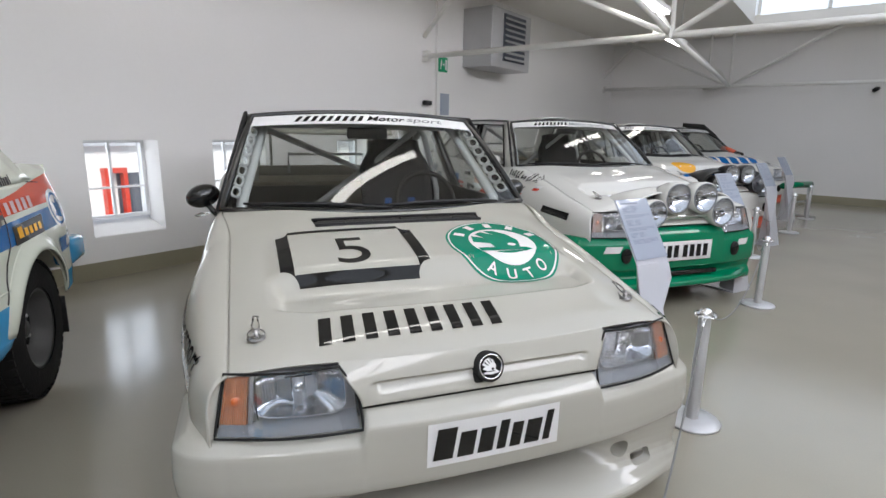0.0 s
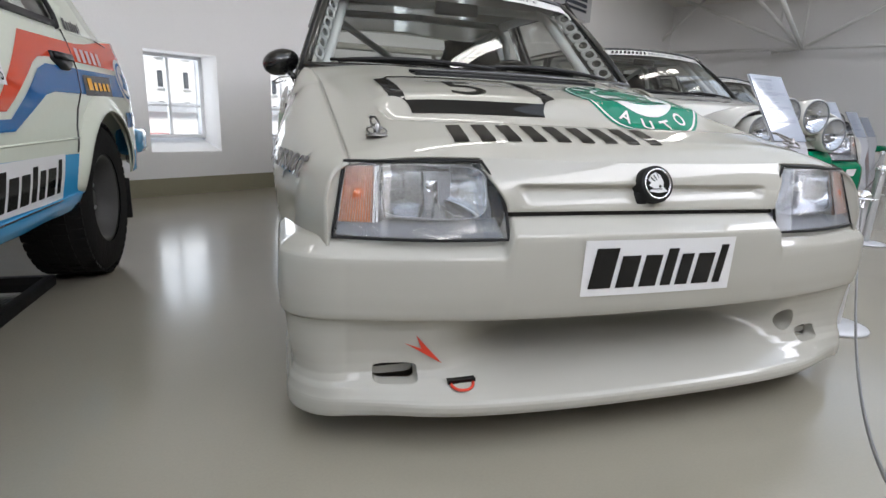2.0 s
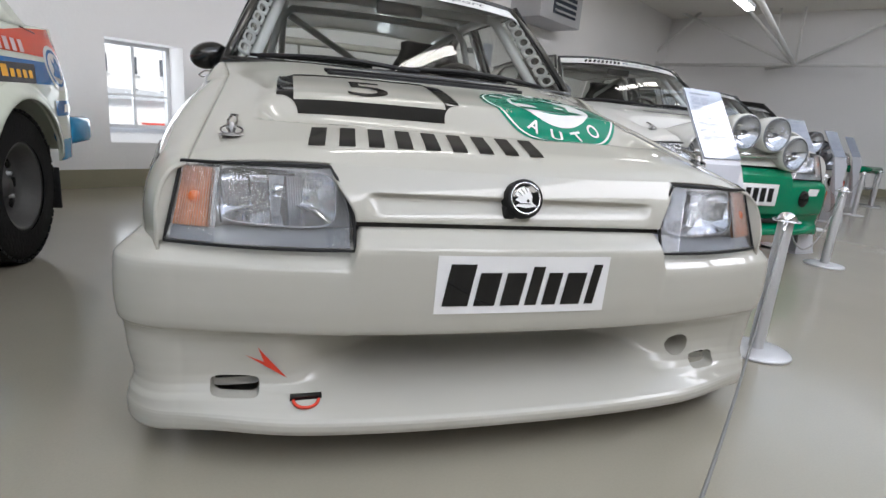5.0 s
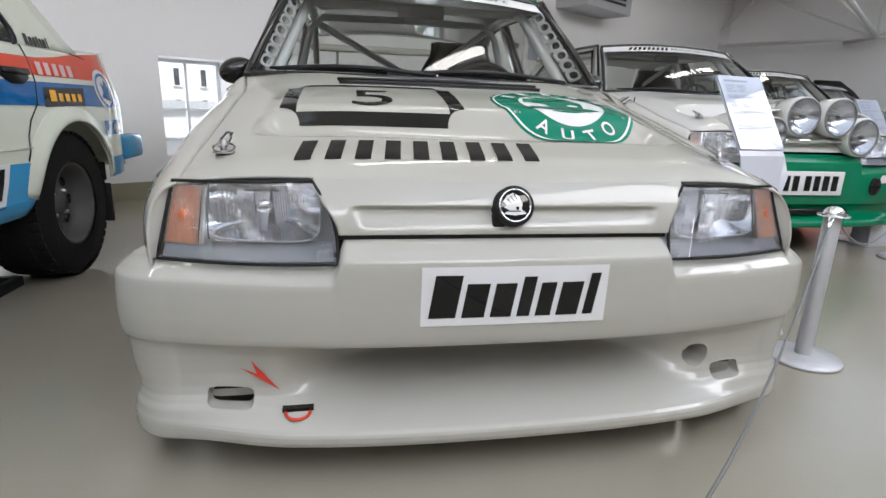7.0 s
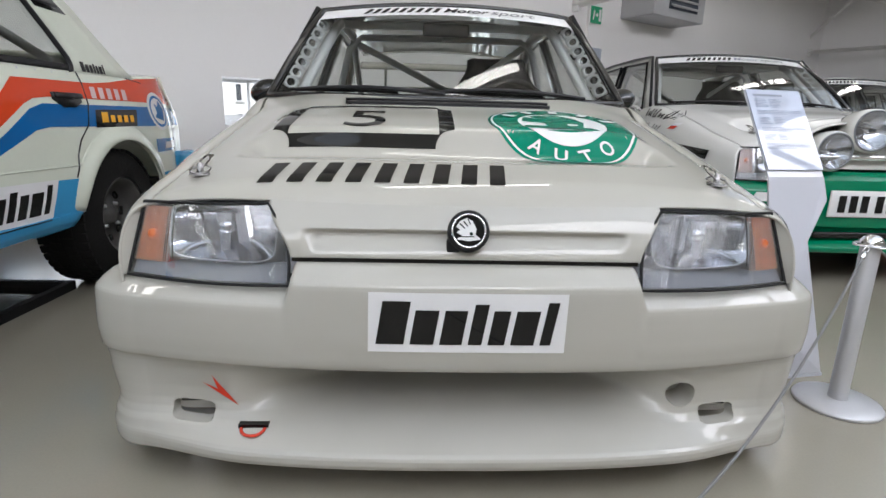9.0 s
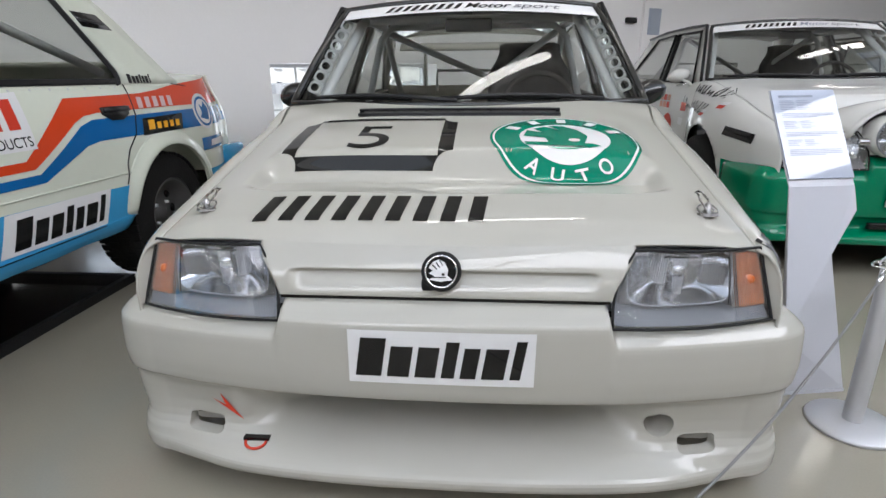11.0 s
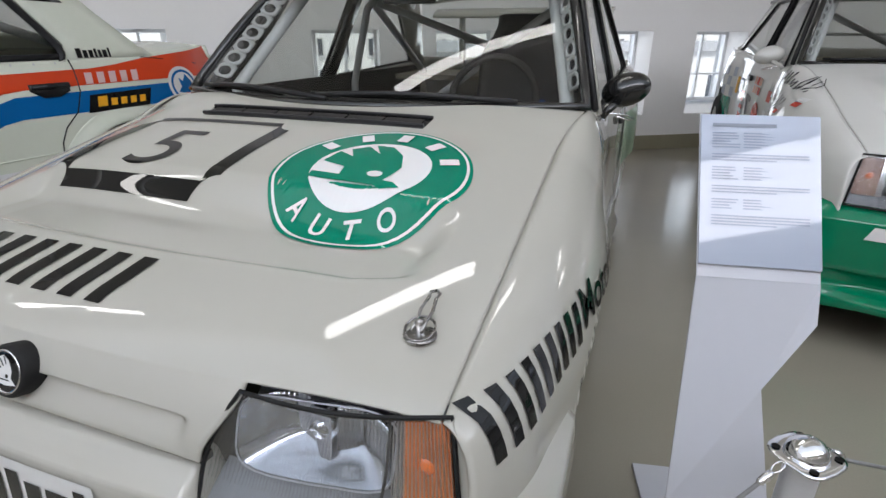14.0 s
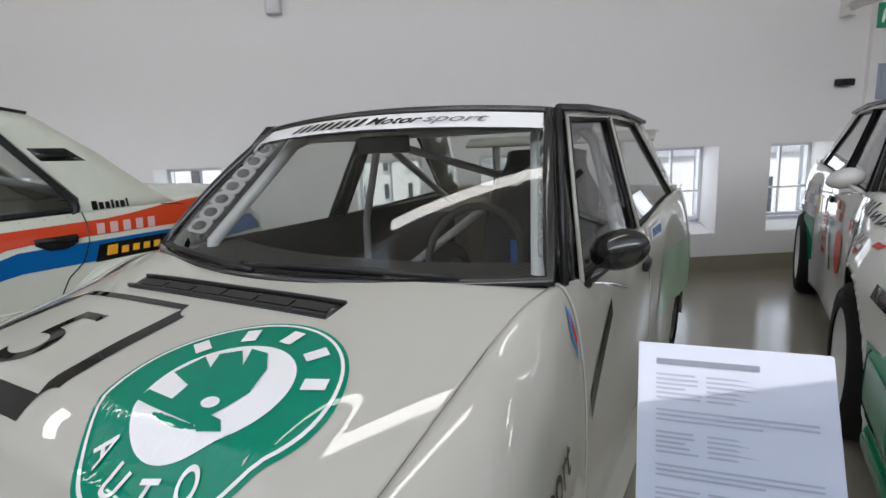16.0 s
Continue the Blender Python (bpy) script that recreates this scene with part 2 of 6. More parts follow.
def box(sx, sy, sz, cx=0.0, cy=0.0, cz=0.0, bm=None, m=None):
    """A box of that size round its centre."""
    bm = bm or bmesh.new()
    mm = Matrix.Translation((cx, cy, cz)) @ Matrix.Diagonal((sx, sy, sz, 1))
    bmesh.ops.create_cube(bm, size=1.0, matrix=(m @ mm) if m is not None else mm)
    return bm


def tube(points, r, n=10, bm=None, closed=False):
    bm = bm or bmesh.new()
    pts = [Vector(p) for p in points]
    rings, side = [], None
    for i, p in enumerate(pts):
        a = pts[i - 1] if i or closed else pts[i]
        b = pts[(i + 1) % len(pts)] if i < len(pts) - 1 or closed else pts[i]
        way = (b - a).normalized()
        if side is None:
            side = way.orthogonal().normalized()
        side = (side - way * side.dot(way)).normalized()
        up = way.cross(side)
        rings.append([bm.verts.new(p + (side * math.cos(k * math.tau / n) + up * math.sin(k * math.tau / n)) * r) for k in range(n)])
    last = len(rings) if closed else len(rings) - 1
    for i in range(last):
        a, b = rings[i], rings[(i + 1) % len(rings)]
        for k in range(n):
            bm.faces.new((a[k], a[(k + 1) % n], b[(k + 1) % n], b[k]))
    if not closed:
        bm.faces.new(rings[0])
        bm.faces.new(rings[-1])
    return bm


def lathe(profile, n=40, bm=None, m=None, caps=False):
    """Turns (radius, height) pairs about z."""
    bm = bm or bmesh.new()
    m = m or Matrix.Identity(4)
    rings = [[bm.verts.new(m @ Vector((r * math.cos(k * math.tau / n), r * math.sin(k * math.tau / n), z))) for k in range(n)] for r, z in profile]
    for a, b in zip(rings, rings[1:]):
        for k in range(n):
            bm.faces.new((a[k], a[(k + 1) % n], b[(k + 1) % n], b[k]))
    if caps and profile[0][0] > 1e-4:
        bm.faces.new(rings[0])
    if caps and profile[-1][0] > 1e-4:
        bm.faces.new(rings[-1])
    return bm


def flat(points, fn, cut=0.03, bm=None):
    """A flat outline of (u, v), cut fine and laid on a surface by fn(u, v)."""
    tmp = bmesh.new()
    tmp.faces.new([tmp.verts.new((u, v, 0)) for u, v in points])
    tmp.normal_update()
    bmesh.ops.triangulate(tmp, faces=tmp.faces)
    for _ in range(6):
        es = [e for e in tmp.edges if e.calc_length() > cut]
        if not es:
            break
        bmesh.ops.subdivide_edges(tmp, edges=es, cuts=1)
        bmesh.ops.triangulate(tmp, faces=[f for f in tmp.faces if len(f.verts) > 3])
    bm = bm or bmesh.new()
    new_v = {v: bm.verts.new(fn(v.co.x, v.co.y)) for v in tmp.verts}
    for f in tmp.faces:
        bm.faces.new([new_v[v] for v in f.verts])
    tmp.free()
    return bm


def ring(cx, cy, rx, ry, k, fn, n=64, bm=None):
    """An elliptic ring from inner share k of its radii to the full radii."""
    bm = bm or bmesh.new()
    if k <= 0:
        return flat([(cx + rx * math.cos(i * math.tau / n), cy + ry * math.sin(i * math.tau / n)) for i in range(n)], fn, 0.035, bm)

    def at(u, v):
        a, q = u * math.tau, k + (1 - k) * v
        return fn(cx + rx * q * math.cos(a), cy + ry * q * math.sin(a))

    return grid(at, n, 3, bm, close_u=True)


def marks(name, parent, mt, label, u0, v0, width, height, fn, spec, slant=0.0, gap=0.1, stroke=0.2):
    """A row of plain shapes in place of a word mark, each a part: (kind, width, height share)."""
    total = sum(w for _, w, _ in spec) + gap * (len(spec) - 1)
    u = u0
    for kind, w, hs in spec:
        bw, h, st = width * w / total, height * hs, stroke * height
        bm = bmesh.new()

        def sk(a, b, u=u):
            return fn(u + a + slant * b, v0 + b)

        if kind == "ring":

            def oval(i, j, bw=bw, h=h, st=st, sk=sk):
                c, s = math.cos(i * math.tau), math.sin(i * math.tau)
                q = (abs(c) ** 2.6 + abs(s) ** 2.6) ** (-1 / 2.6)
                return sk(bw / 2 + (bw / 2 - st * j) * q * c, h / 2 + (h / 2 - st * 0.75 * j) * q * s)

            grid(oval, 40, 2, bm, close_u=True)
        elif kind == "bar":
            flat([(0, 0), (bw, 0), (bw, h), (0, h)], sk, 0.03, bm)
        elif kind == "wedge":
            flat([(0, 0), (bw, 0), (st * 1.2, h * 0.5), (bw, h), (0, h)], sk, 0.03, bm)
        elif kind == "peak":
            t = st * 0.9
            flat([(0, 0), (bw, 0), (bw / 2 + t * 0.5, h), (bw / 2 - t * 0.5, h)], sk, 0.03, bm)
        elif kind == "pair":
            flat([(bw * 0.12, 0), (bw, 0), (bw, h * 0.40), (0, h * 0.36)], sk, 0.03, bm)
            flat([(0, h * 0.60), (bw, h * 0.62), (bw * 0.88, h), (0, h)], sk, 0.03, bm)
        part(name, bm, mt, parent, label)
        u += bw + width * gap / total


FIVE = tuple(("bar", 0.5, 1) for _ in range(9))
SEVEN = (("bar", 1.0, 1), ("bar", 0.85, 0.8), ("bar", 0.8, 0.8), ("bar", 0.5, 0.95), ("bar", 0.6, 0.8), ("bar", 0.85, 0.8), ("bar", 0.40, 1))


def lettering(text, u0, v0, width, height, fn, slant=0.0, bm=None, bold=0.0):
    """Built-in font letters, stretched into a box and laid on a surface by fn(u, v)."""
    cu = bpy.data.curves.new("letters", "FONT")
    cu.body = text
    cu.offset = bold
    ob = bpy.data.objects.new("letters", cu)
    me = bpy.data.meshes.new_from_object(ob)
    bpy.data.objects.remove(ob)
    tmp = bmesh.new()
    tmp.from_mesh(me)
    bpy.data.meshes.remove(me)
    xs, ys = [v.co.x for v in tmp.verts], [v.co.y for v in tmp.verts]
    sx, sy = width / (max(xs) - min(xs)), height / (max(ys) - min(ys))
    for v in tmp.verts:
        b = (v.co.y - min(ys)) * sy
        v.co.x, v.co.y = u0 + (v.co.x - min(xs)) * sx + slant * b, v0 + b
    bmesh.ops.triangulate(tmp, faces=tmp.faces)
    for _ in range(3):
        es = [e for e in tmp.edges if e.calc_length() > 0.05]
        if not es:
            break
        bmesh.ops.subdivide_edges(tmp, edges=es, cuts=1)
        bmesh.ops.triangulate(tmp, faces=[f for f in tmp.faces if len(f.verts) > 3])
    bm = bm or bmesh.new()
    nv = {v: bm.verts.new(fn(v.co.x, v.co.y)) for v in tmp.verts}
    for f in tmp.faces:
        bm.faces.new([nv[v] for v in f.verts])
    tmp.free()
    return bm


# ---- room ----
def wall_with_openings(name, s0, s1, z1, holes, inner, thick):
    """A wall along s, from out = inner back by its thickness, with openings (s0, s1, z0, z1)."""
    bm = bmesh.new()
    cuts_s = sorted({s0, s1, *(h[0] for h in holes), *(h[1] for h in holes)})
    for a, b in zip(cuts_s, cuts_s[1:]):
        hs = [h for h in holes if h[0] <= a and h[1] >= b]
        spans = [(0, hs[0][2]), (hs[0][3], z1)] if hs else [(0, z1)]
        for lo, hi in spans:
            box(b - a, thick, hi - lo, (a + b) / 2, inner - thick / 2, (lo + hi) / 2, bm)
    bmesh.ops.remove_doubles(bm, verts=bm.verts, dist=1e-4)
    seen = {}
    for f in bm.faces:
        seen.setdefault(tuple(sorted(v.index for v in f.verts)), []).append(f)
    bmesh.ops.delete(bm, geom=[f for fs in seen.values() if len(fs) > 1 for f in fs], context="FACES_ONLY")
    bm.transform(ROOM)
    ob = part(name, bm, M_WALL, None, shade=False)
    return tagged(ob, "white plastered wall with deep window recesses", "wall", kind="structure")


wall_with_openings("wall_north", S0, STEP_S, CEIL, [(s, s + WIN_W, WIN_Z0, WIN_Z1) for s in WINDOWS], 0.0, 0.42)


def room_box(name, s0, s1, o0, o1, z0, z1, mt, label, category, kind="structure", bevel=0.0):
    bm = box(s1 - s0, o1 - o0, z1 - z0, (s0 + s1) / 2, (o0 + o1) / 2, (z0 + z1) / 2)
    bm.transform(ROOM)
    return tagged(part(name, bm, mt, None, shade=False, bevel=bevel), label, category, kind=kind)


room_box("wall_north_step", STEP_S, S1 + 0.4, -0.42, STEP_OUT, 0, CEIL, M_WALL, "white plastered wall, stepped forward", "wall")
room_box("wall_east", S1, S1 + 0.4, STEP_OUT, DEPTH, 0, CEIL, M_WALL, "plain white plastered end wall", "wall")
room_box("wall_west", S0 - 0.4, S0, 0, DEPTH, 0, CEIL, M_WALL, "plain white plastered end wall", "wall")
room_box("wall_south", S0 - 0.4, S1 + 0.4, DEPTH, DEPTH + 0.4, 0, CEIL, M_WALL, "plain white plastered wall", "wall")
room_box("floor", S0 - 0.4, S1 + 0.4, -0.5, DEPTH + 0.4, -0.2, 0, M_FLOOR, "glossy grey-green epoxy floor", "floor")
room_box("ceiling", S0 - 0.4, S1 + 0.4, -0.5, SKY0, CEIL, CEIL + 0.15, M_CEIL, "plain off-white ceiling", "ceiling")
room_box("ceiling_south", S0 - 0.4, S1 + 0.4, SKY1, DEPTH + 0.4, CEIL, CEIL + 0.15, M_CEIL, "plain off-white ceiling", "ceiling")
room_box("skylight_curb_north", S0 - 0.4, S1 + 0.4, SKY0 - 0.12, SKY0, CEIL + 0.15, CEIL + 1.1, M_CEIL, "white skylight upstand", "skylight")
room_box("skylight_curb_south", S0 - 0.4, S1 + 0.4, SKY1, SKY1 + 0.12, CEIL + 0.15, CEIL + 1.1, M_CEIL, "white skylight upstand", "skylight")
room_box("skylight_glazing", S0 - 0.4, S1 + 0.4, SKY0 - 0.12, SKY1 + 0.12, CEIL + 1.1, CEIL + 1.14, M_SKYGLOW, "pale daylight glazing of the roof light", "skylight")
# unseen panel, added to hold back light falling straight down on the car
room_box("skylight_panel", -3.0, 4.0, SKY0, 4.4, CEIL + 0.86, CEIL + 0.92, M_CEIL, "added unseen white panel blocking the roof light above the car", "skylight")
room_box("ceiling_east", SKY_END, S1 + 0.4, SKY0, SKY1, CEIL, CEIL + 0.15, M_CEIL, "plain off-white ceiling", "ceiling")
room_box("skylight_end_east", SKY_END, SKY_END + 0.12, SKY0, SKY1, CEIL + 0.15, CEIL + 1.1, M_SKYGLOW, "pale glazed end of the roof light", "skylight")
for k in range(5):
    room_box("skylight_bar", SKY_END - 0.05, SKY_END, SKY0 + 0.03 + 1.05 * k, SKY0 + 0.09 + 1.05 * k, CEIL + 0.15, CEIL + 1.1, M_TRUSS, "white glazing bar of the roof light", "glazing bar")
room_box("skylight_bar", SKY_END - 0.05, SKY_END - 0.004, SKY0, SKY1, CEIL + 0.52, CEIL + 0.58, M_TRUSS, "white glazing bar of the roof light", "glazing bar")
room_box("skylight_end_west", S0 - 0.4, S0, SKY0, SKY1, CEIL, CEIL + 1.1, M_CEIL, "white skylight upstand", "skylight")
room_box("baseboard_north", S0, STEP_S, 0.0, 0.012, 0, 0.14, M_PLINTH, "olive grey painted plinth", "baseboard")
room_box("baseboard_step", STEP_S, S1, STEP_OUT, STEP_OUT + 0.012, 0, 0.14, M_PLINTH, "olive grey painted plinth", "baseboard")
room_box("baseboard_east", S1 - 0.012, S1, STEP_OUT + 0.012, DEPTH, 0, 0.14, M_PLINTH, "olive grey painted plinth", "baseboard")


for k in range(9):
    room_box("skylight_bar", S0 + 1.0 + 1.9 * k - 0.03, S0 + 1.0 + 1.9 * k + 0.03, SKY0, SKY1, CEIL + 0.98, CEIL + 1.09, M_TRUSS, "white glazing bar of the roof light", "glazing bar")


def window(i, s):
    """A cross-barred window deep in its recess."""
    w = thing("window_%d" % i, "white barred window deep in a plastered recess", "window", kind="structure")
    o = -0.30
    c, z0, z1 = s + WIN_W / 2, WIN_Z0 + 0.10, WIN_Z1
    bm = bmesh.new()
    for a, b, lo, hi in ((s, s + 0.03, z0, z1), (s + WIN_W - 0.03, s + WIN_W, z0, z1), (s + 0.03, s + WIN_W - 0.03, z0, z0 + 0.03), (s + 0.03, s + WIN_W - 0.03, z1 - 0.03, z1)):
        box(b - a, 0.05, hi - lo, (a + b) / 2, o, (lo + hi) / 2, bm)
    bm.transform(ROOM)
    part("window_frame", bm, M_FRAME, w, shade=False)
    for n, bx in (("mullion", box(0.022, 0.03, z1 - z0 - 0.06, c, o, (z0 + z1) / 2)), ("transom", box(WIN_W - 0.06, 0.026, 0.018, c, o, z0 + 0.27))):
        bx.transform(ROOM)
        part(n, bx, M_FRAME, w, shade=False)
    bm = box(WIN_W - 0.06, 0.004, z1 - z0 - 0.06, c, o - 0.008, (z0 + z1) / 2)
    bm.transform(ROOM)
    part("pane", bm, M_PANE, w, shade=False).visible_shadow = False
    bm = box(WIN_W, 0.38, 0.10, c, -0.23, WIN_Z0 + 0.05)
    for v in bm.verts:
        if v.co.y > -0.1:
            v.co.z -= 0.095 if v.co.z > WIN_Z0 + 0.05 else 0
            v.co.y = -0.012
    bm.transform(ROOM)
    part("window_sill", bm, M_WALL, w, shade=False)


for i, s in enumerate(WINDOWS):
    window(i + 1, s)
# ---- hatchback body: x across, y back from the nose, z up ----
def plan_front(x):
    return -0.062 + 0.085 * (abs(x) / 0.75) ** 2.6


def hood_z(x, y, bulge=True):
    base = 0.695 + 0.237 * (y - 0.13) - (3.05 * (0.13 - y) ** 2 if y < 0.13 else 0.0)
    crown = 0.05 * (abs(x) / 0.7) ** 5
    up = 0.0
    if bulge:
        # flat valley behind the nose, then a steep step up to the raised middle
        d = max(0.0, y - 0.241 - 0.09 * x * x - 0.5 * max(0.0, abs(x) - 0.46) ** 1.2)
        dip = min(0.62 * d, 0.011 + 0.215 * d)
        step = smooth(0.405, 0.53, y)
        up = (0.013 * step * smooth(0.87, 0.6, y) - dip * (1 - step)) * smooth(0.594, 0.527, abs(x))
    return base - crown + up


def hood_front(x):
    return 0.035 + 0.05 * (abs(x) / 0.7) ** 3


def hood_rear(x):
    return 1.0 + 0.2 * (x / 0.73) ** 2


def on_hood(dz=0.0025):
    return lambda x, y: (x, y, hood_z(x, y) + dz)


def bumper_plan(u):
    """u from -1 to 1 round the front: the point and the outward normal in plan."""
    a, sg = abs(u), 1 if u >= 0 else -1
    if a < 0.72:
        x = a
        y = plan_front(x)
        k = 0.085 * 2.6 / 0.75 * (x / 0.75) ** 1.6
        nx, ny = k, -1.0
    elif a < 0.9:
        q = radians(14 + 74 * (a - 0.72) / 0.18)
        x, y = 0.72 + 0.132 * (math.sin(q) - math.sin(radians(14))) / (1 - math.sin(radians(14))), plan_front(0.72) + 0.115 * (math.cos(radians(14)) - math.cos(q)) / math.cos(radians(14))
        nx, ny = math.sin(q), -math.cos(q)
    else:
        x, y = 0.852, plan_front(0.72) + 0.115 + (a - 0.9) / 0.1 * 0.27
        nx, ny = 1.0, -0.02
    n = math.hypot(nx, ny)
    return sg * x, y, sg * nx / n, ny / n


# height and outward offset of the bumper's profile, from its top edge to its underside
BUMPER_PROFILE = [(0.0, 0.0, -0.085), (0.001, 0.0, -0.050), (0.003, 0.0, -0.040), (0.018, 0.0, -0.020), (0.030, 0.0, -0.008), (0.034, 0.0, -0.004), (0.039, 0.0, -0.001), (0.050, 0.0, 0.0015), (0.050, 0.3, 0.004), (0.050, 0.6, 0.005), (0.050, 0.92, 0.001), (0.050, 0.97, -0.003), (0.050, 1.0, -0.012)]
APRON_PROFILE = [(0.299, -0.013), (0.292, -0.020), (0.284, -0.025), (0.268, -0.03), (0.245, -0.034), (0.22, -0.037), (0.19, -0.036), (0.172, -0.030), (0.158, -0.016), (0.148, 0.004), (0.140, 0.022), (0.135, 0.034), (0.130, 0.041), (0.124, 0.044), (0.112, 0.044), (0.101, 0.039), (0.095, 0.026), (0.094, 0.0), (0.094, -0.06)]


DUCTS = [(0.513, 0.216, 0.034, 0.031), (0.604, 0.170, 0.046, 0.018), (-0.61, 0.170, 0.050, 0.019)]


def build_bumper(parent, mt_top, mt_low, scoop=True):
    def top(u, v):
        u = 2 * u - 1
        x, y, nx, ny = bumper_plan(u)
        k = v * (len(BUMPER_PROFILE) - 1)
        i = min(int(k), len(BUMPER_PROFILE) - 2)
        f = k - i
        (d0, h0, o0), (d1, h1, o1) = BUMPER_PROFILE[i], BUMPER_PROFILE[i + 1]
        d, h, o = d0 + (d1 - d0) * f, h0 + (h1 - h0) * f, o0 + (o1 - o0) * f
        zt = 0.478 + 0.050 * smooth(0.385, 0.363, abs(x))
        return (x + nx * o, y + ny * o, zt - d - (zt - 0.05 - 0.297) * h)

    part("bumper", grid(top, 300, 36), mt_top, parent, thick=0.01, out=(0, -1, 0))

    def low(u, v):
        u = 2 * u - 1
        x, y, nx, ny = bumper_plan(u)
        k = v * (len(APRON_PROFILE) - 1)
        i = min(int(k), len(APRON_PROFILE) - 2)
        f = k - i
        (z0, o0), (z1, o1) = APRON_PROFILE[i], APRON_PROFILE[i + 1]
        z, o = z0 + (z1 - z0) * f, o0 + (o1 - o0) * f
        if o > 0:
            o *= 0.14 + 0.86 * smooth(0.83, 0.45, abs(x))
        else:
            o *= 1 - 0.6 * smooth(0.60, 0.80, abs(x))
        dy = 0.0
        if scoop:
            w = smooth(0.54, 0.24, abs(x))
            dy = 0.175 * w * smooth(0.132, 0.215, z)
        z -= 0.012 * smooth(0.6, 0.82, abs(x)) * smooth(0.2, 0.1, z)
        x -= math.copysign(0.014 * smooth(0.74, 0.85, abs(x)) * smooth(0.24, 0.15, z), x)
        return (x + nx * o, y + ny * o + dy, z - 0.009 * smooth(0.16, 0.13, z))

    bm = grid(low, 480, 108) if scoop else grid(low, 120, 54)
    for hx, hz, w, h in DUCTS if scoop else ():
        ex = 2 if w / h < 1.5 else 5

        def far(p):
            return (abs((p.x - hx) / w) ** ex + abs((p.z - hz) / h) ** ex) ** (1 / ex)

        bmesh.ops.delete(bm, geom=[f for f in bm.faces if far(f.calc_center_median()) < 1 and f.calc_center_median().y < 0.1], context="FACES")
        for v in bm.verts:
            d = far(v.co)
            if v.is_boundary and 0.4 < d < 1.6 and abs(v.co.x) < 0.75:
                v.co.x, v.co.z = hx + (v.co.x - hx) / d, hz + (v.co.z - hz) / d
        loop = [e for e in bm.edges if e.is_boundary and all(far(v.co) < 1.1 and v.co.y < 0.1 for v in e.verts)]
        for e in loop:
            e.smooth = False
        tube_verts = [g for g in bmesh.ops.extrude_edge_only(bm, edges=loop)["geom"] if isinstance(g, bmesh.types.BMVert)]
        for v in tube_verts:
            v.co = Vector((hx + (v.co.x - hx) * 0.93, v.co.y + (0.085 if ex == 2 else 0.035), hz + (v.co.z - hz) * 0.90 - (0.0 if ex == 2 else 0.002)))
    ap = part("apron", bm, mt_low, parent, out=(0, -1, 0))
    if scoop:
        part("air_slot", box(0.42, 0.02, 0.034, -0.06, 0.146, 0.283), M_BLACKV, parent, "black radiator slot under the bumper", shade=False)
    return ap


def apron_y(x, z):
    o = -0.036 if z > 0.165 else -0.01
    return plan_front(x) - o


def hood_point(x, t):
    y0, y1 = hood_front(x), hood_rear(x)
    y = y0 + (y1 - y0) * t
    wide = 0.032 * smooth(0.9, 1.2, y) * smooth(0.424, 0.70, abs(x))
    z = hood_z(x, y)
    return Vector((x + math.copysign(wide, x), y, z * (1 - wide / 0.032 * 0.6) + (0.6 * wide / 0.032) * (hood_z(0.7022, y, False) * (1 - smooth(0.9, 1.2, y)) + 0.893 * smooth(0.9, 1.2, y))))


def build_hood(parent, mt):
    bm = bmesh.new()
    n = 40
    edge = 0.424

    def nose(u, v):
        c = 2 * u - 1
        x = c * (0.372 + (edge - 0.372) * smooth(0.0, 1.0, v))
        y1 = hood_front(x)
        z1 = hood_z(x, y1)
        z = 0.538 + (z1 - 0.538) * v
        y = -0.012 + (y1 + 0.012) * (1 - math.cos(v * math.pi / 2)) ** 1.0 * 0.9 + 0.1 * (y1 + 0.012) * v
        gx = smooth(0.352, 0.318, abs(x))
        y += 0.017 * gx * smooth(0.598, 0.586, z) * min(1.0, max(0.0, (z - 0.544) / 0.040)) ** 1.2
        return (x, y, z)

    grid(nose, 3 * n, 64, bm)
    grid(lambda u, v: hood_point((2 * u - 1) * edge, v ** 1.3), 3 * n, 120, bm)
    for sg in (-1, 1):
        grid(lambda u, v: hood_point(sg * (edge + (0.70 - edge) * u), v ** 1.3), 48, 120, bm)
    bmesh.ops.remove_doubles(bm, verts=bm.verts, dist=2e-4)
    for sg in (-1, 1):
        part("seam_flange", grid(lambda u, v: hood_point(sg * (0.685 + 0.015 * u), 0.03 + 0.95 * v ** 1.3) + Vector((sg * 0.016 * u, 0, -0.0075 - 0.002 * u)), 3, 50), mt, parent)
    return part("hood", bm, mt, parent, thick=0.006, out=(0, -0.3, 1))


WHEEL_F, WHEEL_R, WHEEL_RAD = 0.76, 3.19, 0.285


def side_x(y):
    w = 0.075 * math.exp(-(((y - 0.72) / 0.42) ** 2)) + 0.06 * math.exp(-(((y - WHEEL_R) / 0.36) ** 2))
    nose = 0.064 * (1 - smooth(0.0, 0.22, y) ** 0.6)
    tail = 0.07 * smooth(3.45, 3.75, y)
    return 0.797 + w - nose - tail


